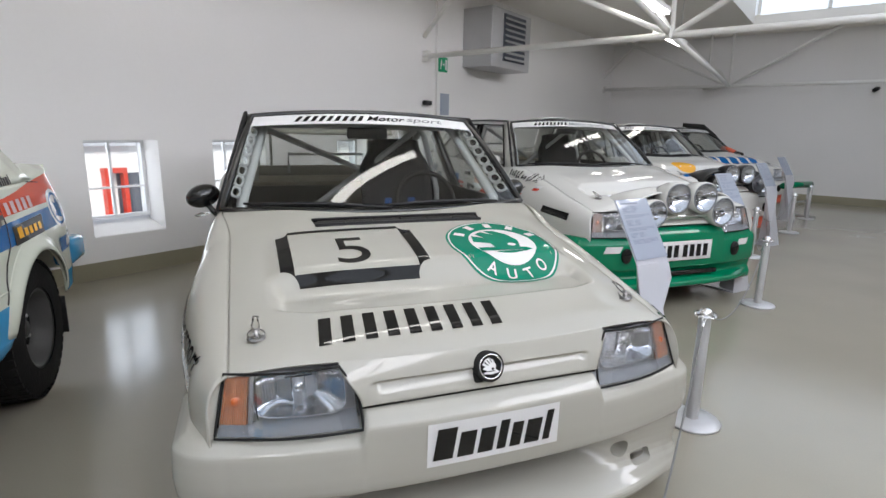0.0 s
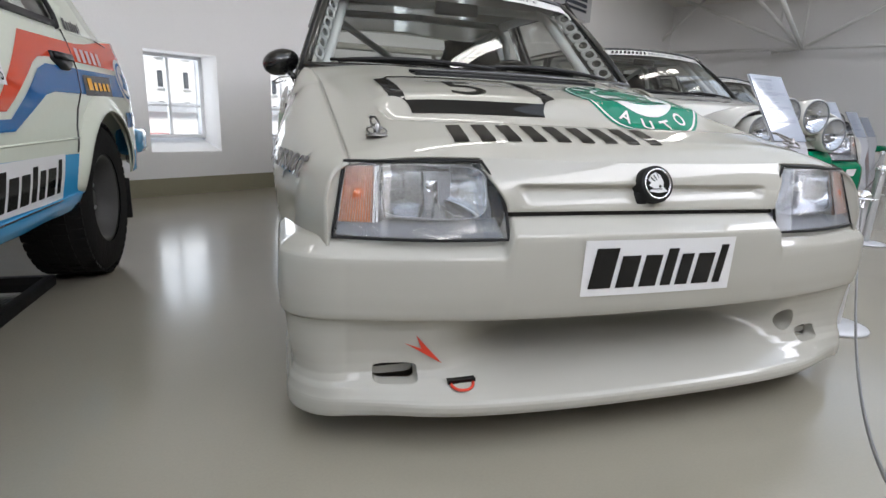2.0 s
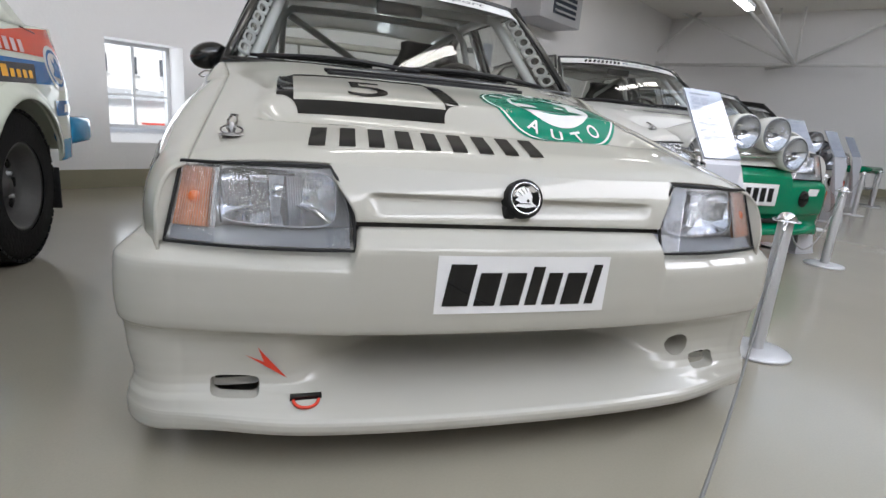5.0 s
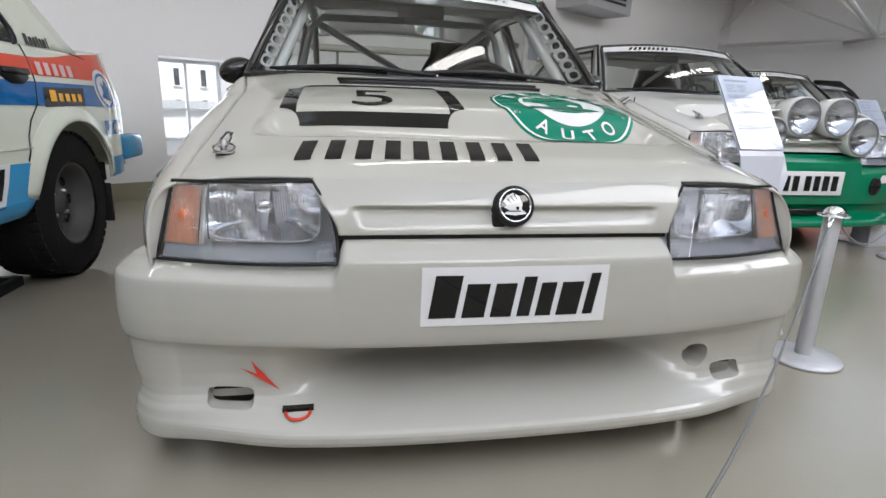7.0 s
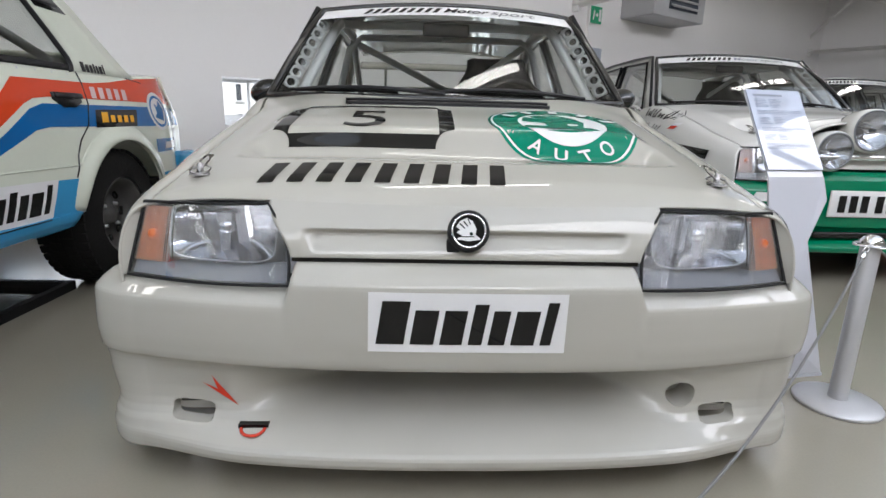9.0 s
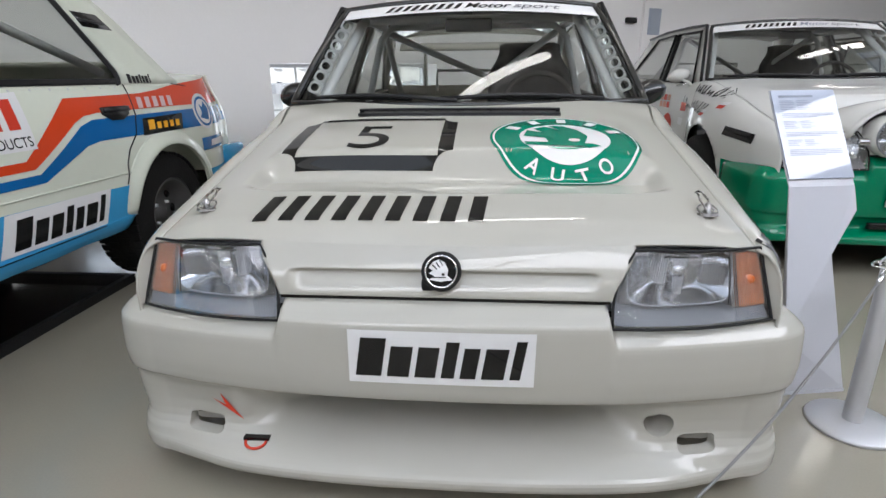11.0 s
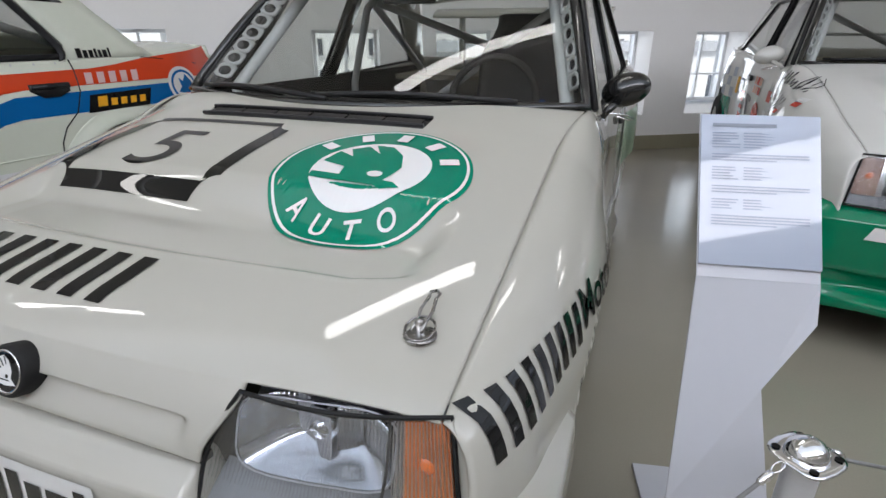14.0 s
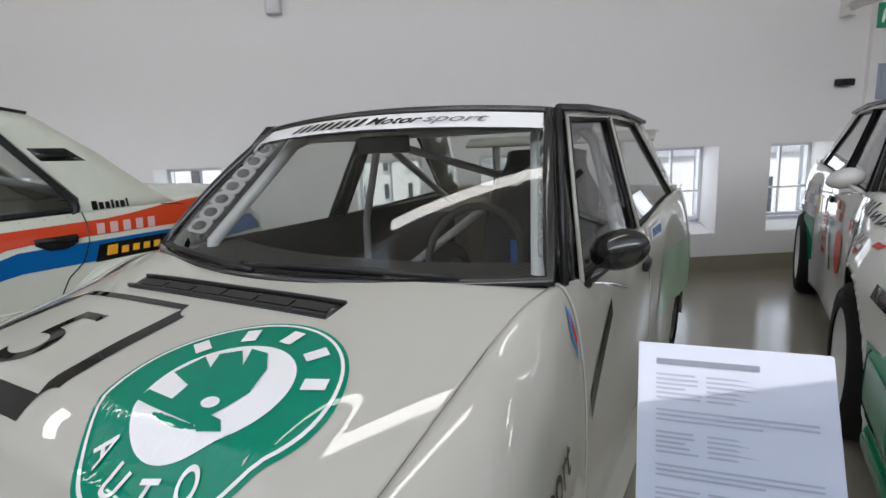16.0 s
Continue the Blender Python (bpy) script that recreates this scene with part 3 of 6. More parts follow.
def side_point(y, v, sg=1):
    """v from the top edge of the flank down to the sill."""
    if y < 1.2:
        k = smooth(0.9, 1.2, y)
        xt, zt = 0.7022 + 0.032 * k, hood_z(0.704, y, False) * (1 - k) + 0.893 * k
    else:
        xt, zt = 0.734 + 0.02 * smooth(1.2, 1.6, y), 0.893 - 0.03 * smooth(1.2, 1.5, y) + 0.06 * smooth(1.8, 3.3, y)
    xm, zm = side_x(y), 0.50
    if v < 0.6:
        a = v / 0.6 * math.pi / 2
        x, z = xt + (xm - xt) * math.sin(a) ** 0.9, zm + (zt - zm) * math.cos(a) ** 0.95
    else:
        q = (v - 0.6) / 0.4
        x, z = xm - 0.018 * q * q, zm - (zm - 0.15) * q
    return Vector((sg * x, y, z))


def on_side(sg, off=0.003):
    """Lays (y, z) on the flank."""

    def put(y, z):
        lo, hi = 0.0, 1.0
        for _ in range(18):
            mid = (lo + hi) / 2
            if side_point(y, mid).z > z:
                lo = mid
            else:
                hi = mid
        p = side_point(y, lo, sg)
        return (p.x + sg * off, p.y, z + off * 0.3)

    return put


def build_flank(parent, sg, y0, y1, n, mt, name, zmin=0.0):
    def at(u, v):
        ya = y0 + (0.045 * max(0.0, 1 - v / 0.55) if y0 < 0.1 else 0.0)
        return side_point(ya + (y1 - ya) * u, v, sg)

    bm = grid(at, n, 40)
    for wy in (WHEEL_F, WHEEL_R):
        bad = [f for f in bm.faces if math.hypot(f.calc_center_median().y - wy, f.calc_center_median().z - 0.27) < 0.325]
        bmesh.ops.delete(bm, geom=bad, context="FACES")
        for v in bm.verts:
            d = math.hypot(v.co.y - wy, v.co.z - 0.27)
            if 0.29 < d < 0.362 and v.is_boundary and v.co.z > 0.16:
                v.co.y, v.co.z = wy + (v.co.y - wy) * 0.335 / d, 0.27 + (v.co.z - 0.27) * 0.335 / d
    return part(name, bm, mt, parent, thick=0.006, out=(sg, 0, 0))


def build_wheel(parent, x, y, z, rad, width, mt_rim, spokes=5, share=1.0):
    sg = 1 if x > 0 else -1
    m = Matrix.Translation((x, y, z)) @ Matrix.Rotation(radians(90) * sg, 4, "Y")
    w = width / 2
    rr = rad * share
    prof = [(rr * 0.66, -w), (rad * 0.9, -w), (rad * 0.985, -w * 0.75), (rad, -w * 0.3), (rad, w * 0.3), (rad * 0.985, w * 0.75), (rad * 0.9, w), (rr * 0.66, w)]
    wheel = part("wheel", lathe([(rr * 0.55, -w * 0.9), (rr * 0.64, -w * 0.9), (rr * 0.64, w * 0.7), (rr * 0.67, w * 0.95), (rr * 0.60, w * 0.93), (rr * 0.57, w * 0.35), (rr * 0.40, w * 0.15), (rr * 0.16, w * 0.35), (rr * 0.13, w * 0.5), (0.0, w * 0.52)], 40, m=m), mt_rim, parent)
    part("tyre", lathe(prof, 48, m=m), M_TYRE, wheel)
    bm = bmesh.new()
    for k in range(spokes):
        a = k * math.tau / spokes
        mm = m @ Matrix.Rotation(a, 4, "Z") @ Matrix.Translation((rr * 0.38, 0, w * 0.32))
        box(rr * 0.36, rr * 0.13, 0.03, m=mm, bm=bm)
    if spokes:
        part("spokes", bm, mt_rim, wheel, bevel=0.006)
        for k in range(2 * spokes):
            mm = m @ Matrix.Rotation((k + 0.5) * math.tau / (2 * spokes), 4, "Z") @ Matrix.Translation((rr * 0.475, 0, w * 0.275)) @ Matrix.Diagonal((1.5, 1.0, 1.0, 1))
            part("wheel_slot", lathe([(0.0, 0.003), (rr * 0.062, 0.003), (rr * 0.07, -0.006)], 16, m=mm), M_BLACKV, wheel)
        for k in range(4):
            mm = m @ Matrix.Rotation((k + 0.5) * math.tau / 4, 4, "Z") @ Matrix.Translation((rr * 0.2, 0, w * 0.40))
            part("wheel_nut", lathe([(0.0, 0.010), (0.008, 0.009), (0.010, -0.006)], 6, m=mm), M_PLASTIC, wheel)
    else:
        for k in range(8):
            mm = m @ Matrix.Rotation(k * math.tau / 8, 4, "Z") @ Matrix.Translation((rr * 0.43, 0, w * 0.215))
            part("vent_hole", lathe([(0.0, 0.002), (rr * 0.075, 0.002), (rr * 0.08, -0.004)], 14, m=mm), M_BLACKV, wheel)
        for k in range(4):
            mm = m @ Matrix.Rotation((k + 0.5) * math.tau / 4, 4, "Z") @ Matrix.Translation((rr * 0.24, 0, w * 0.34))
            part("wheel_nut", lathe([(0.0, 0.012), (0.009, 0.011), (0.011, -0.006)], 6, m=mm), M_STEEL, wheel)
    return wheel


# greenhouse
def screen_point(u, v):
    """u across from -1 to 1, v up the windscreen."""
    xb, xt = 0.735 * u, 0.585 * u
    b = Vector((xb, hood_rear(xb) + 0.005, 0.897 + 0.003 * u * u))
    t = Vector((xt, 1.60 + 0.055 * u * u, 1.338 - 0.03 * u * u))
    p = b.lerp(t, v)
    bow = 0.020 * math.sin(math.pi * v)
    return p + Vector((0, -0.6, 0.75)) * bow


def screen_off(d):
    def put(u, v):
        return screen_point(u, v) + Vector((0, -0.70, 0.71)) * d

    return put


def roof_point(u, v):
    hw = 0.585 + 0.025 * math.sin(math.pi * min(1.0, v * 1.3)) - 0.02 * v
    y = 1.60 + 0.055 * u * u + (3.12 - 1.60 - 0.02 * u * u) * v
    z = 1.338 + 0.035 * math.sin(math.pi * (0.12 + 0.8 * v) * 0.9) - 0.03 * abs(u) ** 2.5 - 0.02 * v - 0.012
    return Vector((u * hw, y, z + (0.012 if v < 0.02 else 0.0)))


def house_x(z):
    return 0.752 - (z - 0.87) * 0.33


def on_house(sg, off=0.0):
    return lambda y, z: (sg * (house_x(z) + off), y, z)


DOOR_WINDOW = [(1.40, 0.868), (1.735, 1.285), (2.25, 1.297), (2.12, 0.878)]
REAR_WINDOW = [(2.22, 0.88), (2.34, 1.297), (2.80, 1.285), (3.26, 0.915)]


def build_house(parent, mt, mt_frame, banner, roof_mt=None):
    part("windscreen", grid(lambda u, v: screen_point(2 * u - 1, v), 24, 14), M_GLASS, parent, "clear raked windscreen").visible_shadow = False
    bm = bmesh.new()
    edge = [screen_off(0.004)(u / 12 - 1, 0.0) for u in range(25)] + [screen_off(0.004)(1, v / 10) for v in range(1, 11)] + [screen_off(0.004)(1 - u / 12, 1.0) for u in range(1, 25)] + [screen_off(0.004)(-1, 1 - v / 10) for v in range(1, 10)]
    tube(edge, 0.015 if banner == 1 else 0.014, 10, bm, closed=True)
    part("screen_seal", bm, M_GLOSSBLACK, parent, "black rubber windscreen seal")
    part("roof", grid(lambda u, v: roof_point(2 * u - 1, v), 24, 24), roof_mt or mt, parent, thick=0.02, out=(0, 0, 1))
    if banner:
        ban = part("banner", grid(lambda u, v: screen_off(0.006)((2 * u - 1) * 0.972, 0.855 + 0.125 * v), 24, 3), M_WHITEV, parent, "white sun strip across the windscreen top")
        fn = screen_off(0.009)
        marks("banner_mark", ban, M_BLACKV, "black block mark", -0.64, 0.885, 0.56, 0.066, fn, FIVE, 0.6, 0.42, 0.55)
        part("banner_word", lettering("Motor", -0.03, 0.890, 0.335, 0.063, fn, 0.6, bold=0.012), M_BLACKV if banner == 1 else M_INK, ban, "slanted dark lettering")
        part("banner_word", lettering("sport", 0.325, 0.878, 0.345, 0.068, fn, 0.6, bold=0.012), M_GREYV, ban, "slanted grey lettering")
    for sg in (-1, 1):
        # pillars and rails as strips between the openings
        f = on_house(sg)
        strips = {
            "a_pillar": [(1.31, 0.862), (1.40, 0.868), (1.735, 1.285), (1.72, 1.322), (1.64, 1.322), (1.26, 0.878)],
            "roof_rail": [(1.735, 1.285), (2.25, 1.297), (2.34, 1.297), (2.80, 1.285), (3.04, 1.255), (3.08, 1.31), (2.4, 1.338), (1.72, 1.322)],
            "b_pillar": [(2.12, 0.878), (2.22, 0.88), (2.34, 1.297), (2.25, 1.297)],
            "c_pillar": [(3.26, 0.915), (3.46, 0.93), (3.10, 1.30), (2.80, 1.285)],
            "belt_rail": [(1.31, 0.845), (2.0, 0.85), (3.0, 0.885), (3.46, 0.905), (3.46, 0.93), (3.26, 0.915), (2.22, 0.88), (2.12, 0.878), (1.40, 0.868)],
        }
        for nm, pts in strips.items():
            dark = nm == "b_pillar" or (nm == "a_pillar" and banner == 1)
            part(nm, flat(pts, f, 0.2), M_GLOSSBLACK if dark else (mt_frame if nm == "roof_rail" else mt), parent, thick=0.025, out=(sg, 0, 0))
        for nm, pts in (("door_window", DOOR_WINDOW), ("quarter_window", REAR_WINDOW)):
            gl = part(nm, flat(pts, on_house(sg, -0.004), 0.2), M_GLASS, parent)
            gl.visible_shadow = False
            loop = [on_house(sg, 0.003)(*p) for p in pts]
            part("window_seal", tube(loop, 0.009, 6, closed=True), M_RUBBER, parent)
            if banner == 1:
                part("window_frame", tube([on_house(sg, 0.008)(pts[0][0] - 0.022, pts[0][1] - 0.004), on_house(sg, 0.008)(pts[1][0] - 0.022, pts[1][1] + 0.012), on_house(sg, 0.008)(pts[2][0] + 0.02, pts[2][1] + 0.012)], 0.007, 6), mt, parent, "thin cream window surround")
        # drip rail
        part("drip_rail", tube([on_house(sg, 0.01)(y, z) for y, z in ((1.25, 0.89), (1.65, 1.322), (2.0, 1.335), (2.6, 1.337), (3.10, 1.305))], 0.011, 6), M_PLASTIC, parent)
    # hatch
    part("hatch", grid(lambda u, v: ((2 * u - 1) * (0.57 + 0.16 * v), 3.10 + 0.42 * v, 1.315 - 0.38 * v), 4, 8), M_GLASS, parent, "sloped hatch glass").visible_shadow = False
    part("tail", grid(lambda u, v: ((2 * u - 1) * 0.745, 3.52 + 0.2 * math.sin(v * math.pi / 2), 0.94 - 0.79 * v), 10, 12), mt, parent, thick=0.02)


def build_interior(parent, mt_cage):
    bm = grid(lambda u, v: ((2 * u - 1) * 0.70, 1.06 + 0.42 * v + 0.17 * (2 * u - 1) ** 2, 0.872 + 0.012 * math.sin(v * 3) - 0.16 * max(0, v - 0.75) / 0.25), 16, 10)
    part("dashboard", bm, M_DARK, parent, "dark flocked dashboard", thick=0.03)
    part("cabin_floor", box(1.46, 2.2, 0.04, 0, 2.4, 0.24), M_DARK, parent, shade=False)
    part("bulkhead", box(1.42, 0.03, 0.62, 0, 1.12, 0.55), M_DARK, parent, shade=False)
    for sg in (-1, 1):
        part("door_card", box(0.02, 2.1, 0.66, sg * 0.725, 2.35, 0.56), M_DARK, parent, shade=False)
    part("rear_shelf", box(1.36, 0.6, 0.03, 0, 3.2, 0.84), M_BEIGE, parent, shade=False)
    for sg in (1,):
        sb = bmesh.new()
        grid(lambda u, v: (sg * 0.34 + (u - 0.5) * (0.50 - 0.14 * smooth(0.75, 0.95, v)), 2.18 + 0.24 * v - 0.09 * abs(2 * u - 1) ** 2.5, 0.42 + 0.76 * v), 14, 18, sb)
        seat = part("seat", sb, M_SEAT, parent, "dark racing bucket seat", thick=0.05)
        part("seat_cushion", box(0.46, 0.5, 0.14, sg * 0.34, 1.98, 0.42), M_SEAT, seat, bevel=0.04)
        for h in (-1, 1):
            part("harness", box(0.045, 0.012, 0.22, sg * 0.34 + h * 0.08, 2.165, 0.70), M_STRAP, seat, "blue harness strap", shade=False)
    # cage
    def cage(pts, r=0.02):
        part("cage_tube", tube(pts, r, 10), mt_cage, parent, "grey painted roll cage tube")

    for sg in (-1, 1):
        cage([(sg * 0.66, 1.32, 0.60), (sg * 0.655, 1.36, 0.90), (sg * 0.53, 1.70, 1.25), (sg * 0.52, 1.78, 1.28), (sg * 0.53, 2.30, 1.29)], 0.024)
        cage([(sg * 0.66, 2.30, 0.28), (sg * 0.65, 2.30, 0.85), (sg * 0.55, 2.30, 1.22), (sg * 0.48, 2.30, 1.285), (0, 2.30, 1.295)])
        cage([(sg * 0.53, 2.32, 1.26), (sg * 0.56, 3.1, 0.86)])
        cage([(sg * 0.66, 1.36, 0.55), (sg * 0.66, 2.28, 0.40)], 0.018)
        # pierced gusset along the screen pillar
        gb = bmesh.new()
        a, b = Vector((sg * 0.665, 1.33, 0.93)), Vector((sg * 0.555, 1.64, 1.25))
        off = Vector((sg * 0.036, -0.050, 0.022))
        for k in range(7):
            rim_v, hole_v = [], []
            for i in range(16):
                c, sn = math.cos(i * math.tau / 16 + math.tau / 32), math.sin(i * math.tau / 16 + math.tau / 32)
                q = max(abs(c), abs(sn))
                for lst, fx, fy in ((rim_v, 0.5 + 0.5 * c / q, 0.5 + 0.5 * sn / q), (hole_v, 0.5 + 0.33 * c, 0.56 + 0.33 * sn)):
                    lst.append(gb.verts.new(a.lerp(b, (k + fx) / 7) + off * fy))
            for i in range(16):
                j = (i + 1) % 16
                gb.faces.new((rim_v[i], rim_v[j], hole_v[j], hole_v[i]))
        part("gusset", gb, mt_cage, parent, "pierced gusset plate on the screen pillar", thick=0.004)
    cage([(-0.52, 1.77, 1.275), (0.52, 1.77, 1.275)])
    cage([(0.50, 2.31, 1.26), (-0.62, 2.31, 0.45)])
    cage([(-0.50, 2.33, 1.25), (0.40, 3.05, 0.87)])
    ws = tube([(0.34 + 0.17 * math.cos(k * math.tau / 24), 1.60 + 0.06 * math.sin(k * math.tau / 24), 0.86 + 0.16 * math.sin(k * math.tau / 24)) for k in range(24)], 0.014, 8, closed=True)
    part("steering_wheel", ws, M_DARK, parent, "dark three-spoke steering wheel")
    part("cabin_mirror", box(0.22, 0.02, 0.06, 0.0, 1.60, 1.235), M_PLASTIC, parent, bevel=0.012)
    part("seat_belt_bar", tube([(-0.3, 3.2, 0.9), (-0.3, 3.2, 1.05), (0.3, 3.2, 1.05), (0.3, 3.2, 0.9)], 0.012, 8), mt_cage, parent)


def build_wipers(parent):
    for x0, x1, k in ((-0.02, -0.62, 0), (0.55, -0.06, 0)):
        pts = []
        for i in range(9):
            x = x0 + (x1 - x0) * i / 8
            u = x / 0.735
            pts.append(screen_off(0.018 + 0.010 * math.sin(i / 8 * math.pi))(u, 0.014 + 0.028 * math.sin(i / 8 * math.pi * 0.8)))
        w = part("wiper", tube(pts, 0.0085, 8), M_PLASTIC, parent, "black wiper arm")
        bl = [screen_off(0.01)((x0 + (x1 - x0) * (0.3 + 0.75 * i / 8)) / 0.735, 0.035 + 0.015 * i / 8) for i in range(9)]
        part("blade", tube(bl, 0.006, 6), M_RUBBER, w)
    part("cowl", grid(lambda u, v: ((2 * u - 1) * 0.70, hood_rear((2 * u - 1) * 0.70) - 0.004 + 0.03 * v, 0.897 + 0.014 * v), 24, 3), M_RUBBER, parent, "black cowl below the windscreen", thick=0.006)


def build_mirror(parent, sg, mt):
    m = Matrix.Translation((sg * 0.828, 1.50, 0.93)) @ Matrix.Rotation(sg * radians(8), 4, "Z")
    bm = bmesh.new()
    bmesh.ops.create_uvsphere(bm, u_segments=24, v_segments=14, radius=1.0)
    for v in bm.verts:
        y = v.co.y
        v.co = Vector((v.co.x * 0.078, (y * 0.062 if y < 0 else y * 0.026), v.co.z * 0.056 + 0.012 * v.co.x))
    bm.transform(m)
    mir = part("door_mirror", bm, mt, parent, "glossy black rounded door mirror" if mt is M_GLOSSBLACK else "white rounded door mirror")
    part("mirror_clip", tube([(sg * 0.79, 1.37, 0.866), (sg * 0.835, 1.40, 0.862), (sg * 0.862, 1.43, 0.846), (sg * 0.852, 1.45, 0.838), (sg * 0.81, 1.42, 0.852)], 0.0032, 8), M_CHROME, mir, "bent chrome mirror stay")
    part("mirror_stalk", tube([(sg * 0.765, 1.40, 0.85), (sg * 0.785, 1.405, 0.875), (sg * 0.815, 1.47, 0.90)], 0.013, 8), mt, mir)


def lamp_quad(sg, u, v):
    """u from the inner to the outer edge, v up: the headlamp's face."""
    bi, bo = Vector((0.374, -0.028, 0.480)), Vector((0.742, 0.040, 0.478))
    ti, to = Vector((0.424, 0.033, 0.643)), Vector((0.712, 0.084, 0.634))
    p = bi.lerp(bo, u).lerp(ti.lerp(to, u), v)
    p += Vector((0, -0.018 * math.sin(math.pi * u) + 0.012 * u * u, 0))
    if u < 0.15:
        p.x -= 0.018 * math.sin(math.pi * v) * (1 - u / 0.15)
    return Vector((p.x * sg, p.y, p.z))


def fender_edge(z, sg):
    """The fender's front edge at that height."""
    lo, hi = 0.0, 1.0
    for _ in range(18):
        mid = (lo + hi) / 2
        if side_point(0.043 + 0.045 * max(0.0, 1 - mid / 0.55), mid).z > z:
            lo = mid
        else:
            hi = mid
    return side_point(0.043 + 0.045 * max(0.0, 1 - lo / 0.55), lo, sg)


def build_headlamp(parent, sg, body_mt, m=None):
    back = Vector((0, 0.096, 0))
    lamp = part("headlamp", grid(lambda u, v: lamp_quad(sg, u, v) + back, 16, 10), M_LAMPBACK, parent, "clear ribbed headlamp with an amber indicator section", m=m)
    edge = [lamp_quad(sg, i / 10, 0) for i in range(11)] + [lamp_quad(sg, 1, i / 8) for i in range(1, 9)] + [lamp_quad(sg, 1 - i / 10, 1) for i in range(1, 11)] + [lamp_quad(sg, 0, 1 - i / 8) for i in range(1, 8)]
    part("lamp_seal", tube(edge, 0.0035, 6, closed=True), M_RUBBER, lamp)
    part("lamp_frame", grid(lambda u, v: lamp_quad(sg, 0.01 + 0.95 * u, 0.968 + 0.03 * v) + Vector((0, 0.003, -0.001)), 20, 2), M_PLASTIC, lamp)

    def ribbed(u, v):
        p = lamp_quad(sg, u, v)
        rib = 0.0016 * math.sin(u * 420) if (u > 0.74 or u < 0.14) else (0.0007 * math.sin(u * 500) if 0.18 < u < 0.68 and v > 0.25 else 0.0)
        return p + Vector((0, rib, 0))

    part("lens", grid(ribbed, 480, 6), M_LENS, lamp, "ribbed clear lens").visible_shadow = False
    flutes = bmesh.new()
    for k in range(46):
        u0 = 0.02 + 0.0148 * k
        grid(lambda u, v, u0=u0: lamp_quad(sg, u0 + 0.0052 * u, 0.24 + 0.69 * v) + Vector((0, 0.0035 - 0.0025 * math.sin(u * math.pi), 0)), 3, 3, flutes)
    part("lens_flutes", flutes, M_FLUTE, lamp, "fine upright glass flutes").visible_shadow = False
    # reflector: a rounded box bowl with facets
    c = lamp_quad(sg, 0.385, 0.585) + Vector((0, 0.086, 0))

    def bowl(u, v):
        a = u * math.tau
        ca, sa = math.cos(a), math.sin(a)
        q = max(abs(ca) ** 5 + abs(sa) ** 5, 1e-6) ** (-1 / 5)
        wave = 0.004 * math.sin(3 * a + 6 * v)
        return c + Vector((sg * 0.118 * q * ca * v, -0.052 * v ** 2.5 + 0.016 * ca * v + 0.018 * q * sa * v + wave * (1 - v), 0.056 * q * sa * v + (0.006 * ca * v if ca > 0 else 0)))

    part("reflector", grid(bowl, 48, 10, close_u=True), M_REFLECT, lamp, "bright reflector bowl")
    for x0, x1, zt, tilt, mt in ((-0.105, -0.058, 0.046, 0.018, M_REFLECT), (-0.056, -0.022, 0.050, -0.006, M_LAMPBACK), (0.016, 0.052, 0.050, 0.010, M_REFLECT), (0.054, 0.104, 0.044, -0.016, M_REFLECT)):
        part("facet", grid(lambda u, v: c + Vector((sg * (x0 + (x1 - x0) * u + 0.006 * v), -0.014 - 0.12 * abs((x0 + x1) / 2) + tilt * (u - 0.5) * 1.4 + 0.0009 * math.sin(u * 44 + v), zt * (2 * v - 1) * (1 - 0.12 * abs(2 * u - 1)))), 42, 4), mt, lamp, "faceted reflector panel", thick=0.001)
    bm = flat([(-0.004, -0.046), (0.012, -0.046), (0.018, 0.046), (-0.014, 0.046)], lambda u, v: c + Vector((sg * u, -0.034, v)), 0.1)
    part("bulb_strut", bm, M_LAMPBACK, lamp, "grey bulb strut", thick=0.004)
    bm = lathe([(0.0, 0.024), (0.014, 0.022), (0.017, 0.0), (0.017, -0.03)], 16, m=Matrix.Translation(c + Vector((0, -0.02, 0.012))) @ Matrix.Rotation(radians(90), 4, "X"))
    part("bulb_shield", bm, M_CHROME, lamp)
    part("lamp_rim", tube([bowl(i / 48, 1.0) + Vector((0, -0.004, 0)) for i in range(48)], 0.0016, 6, closed=True), M_LAMPBACK, lamp)
    part("lamp_dash", tube([c + Vector((sg * (-0.035 + 0.07 * k / 6), -0.045, 0.047)) for k in range(7)], 0.003, 6), M_PLASTIC, lamp)
    part("outer_panel", grid(lambda u, v: lamp_quad(sg, 0.745 + 0.245 * u, 0.19 + 0.76 * v) + Vector((0, 0.016, 0)), 12, 6), M_REFLECT, lamp, "pale outer reflector panel")
    ind = grid(lambda u, v: lamp_quad(sg, 0.790 + 0.190 * u, 0.20 + 0.73 * v) + Vector((0, 0.010 + 0.0022 * math.sin(u * 95), 0)), 90, 6)
    part("indicator", ind, M_AMBER if body_mt is M_PAINT else M_SMOKEAMBER, lamp, "amber ribbed indicator lens" if body_mt is M_PAINT else "smoky amber indicator lens")
    cm = Matrix.Translation(lamp_quad(sg, 0.875, 0.55) + Vector((0, 0.0075, 0))) @ Matrix.Rotation(radians(90), 4, "X")
    part("indicator_bulb", lathe([(0.0, 0.004), (0.010, 0.0025), (0.014, -0.002)], 18, m=cm), M_AMBERCORE, lamp, "deep amber bulb")
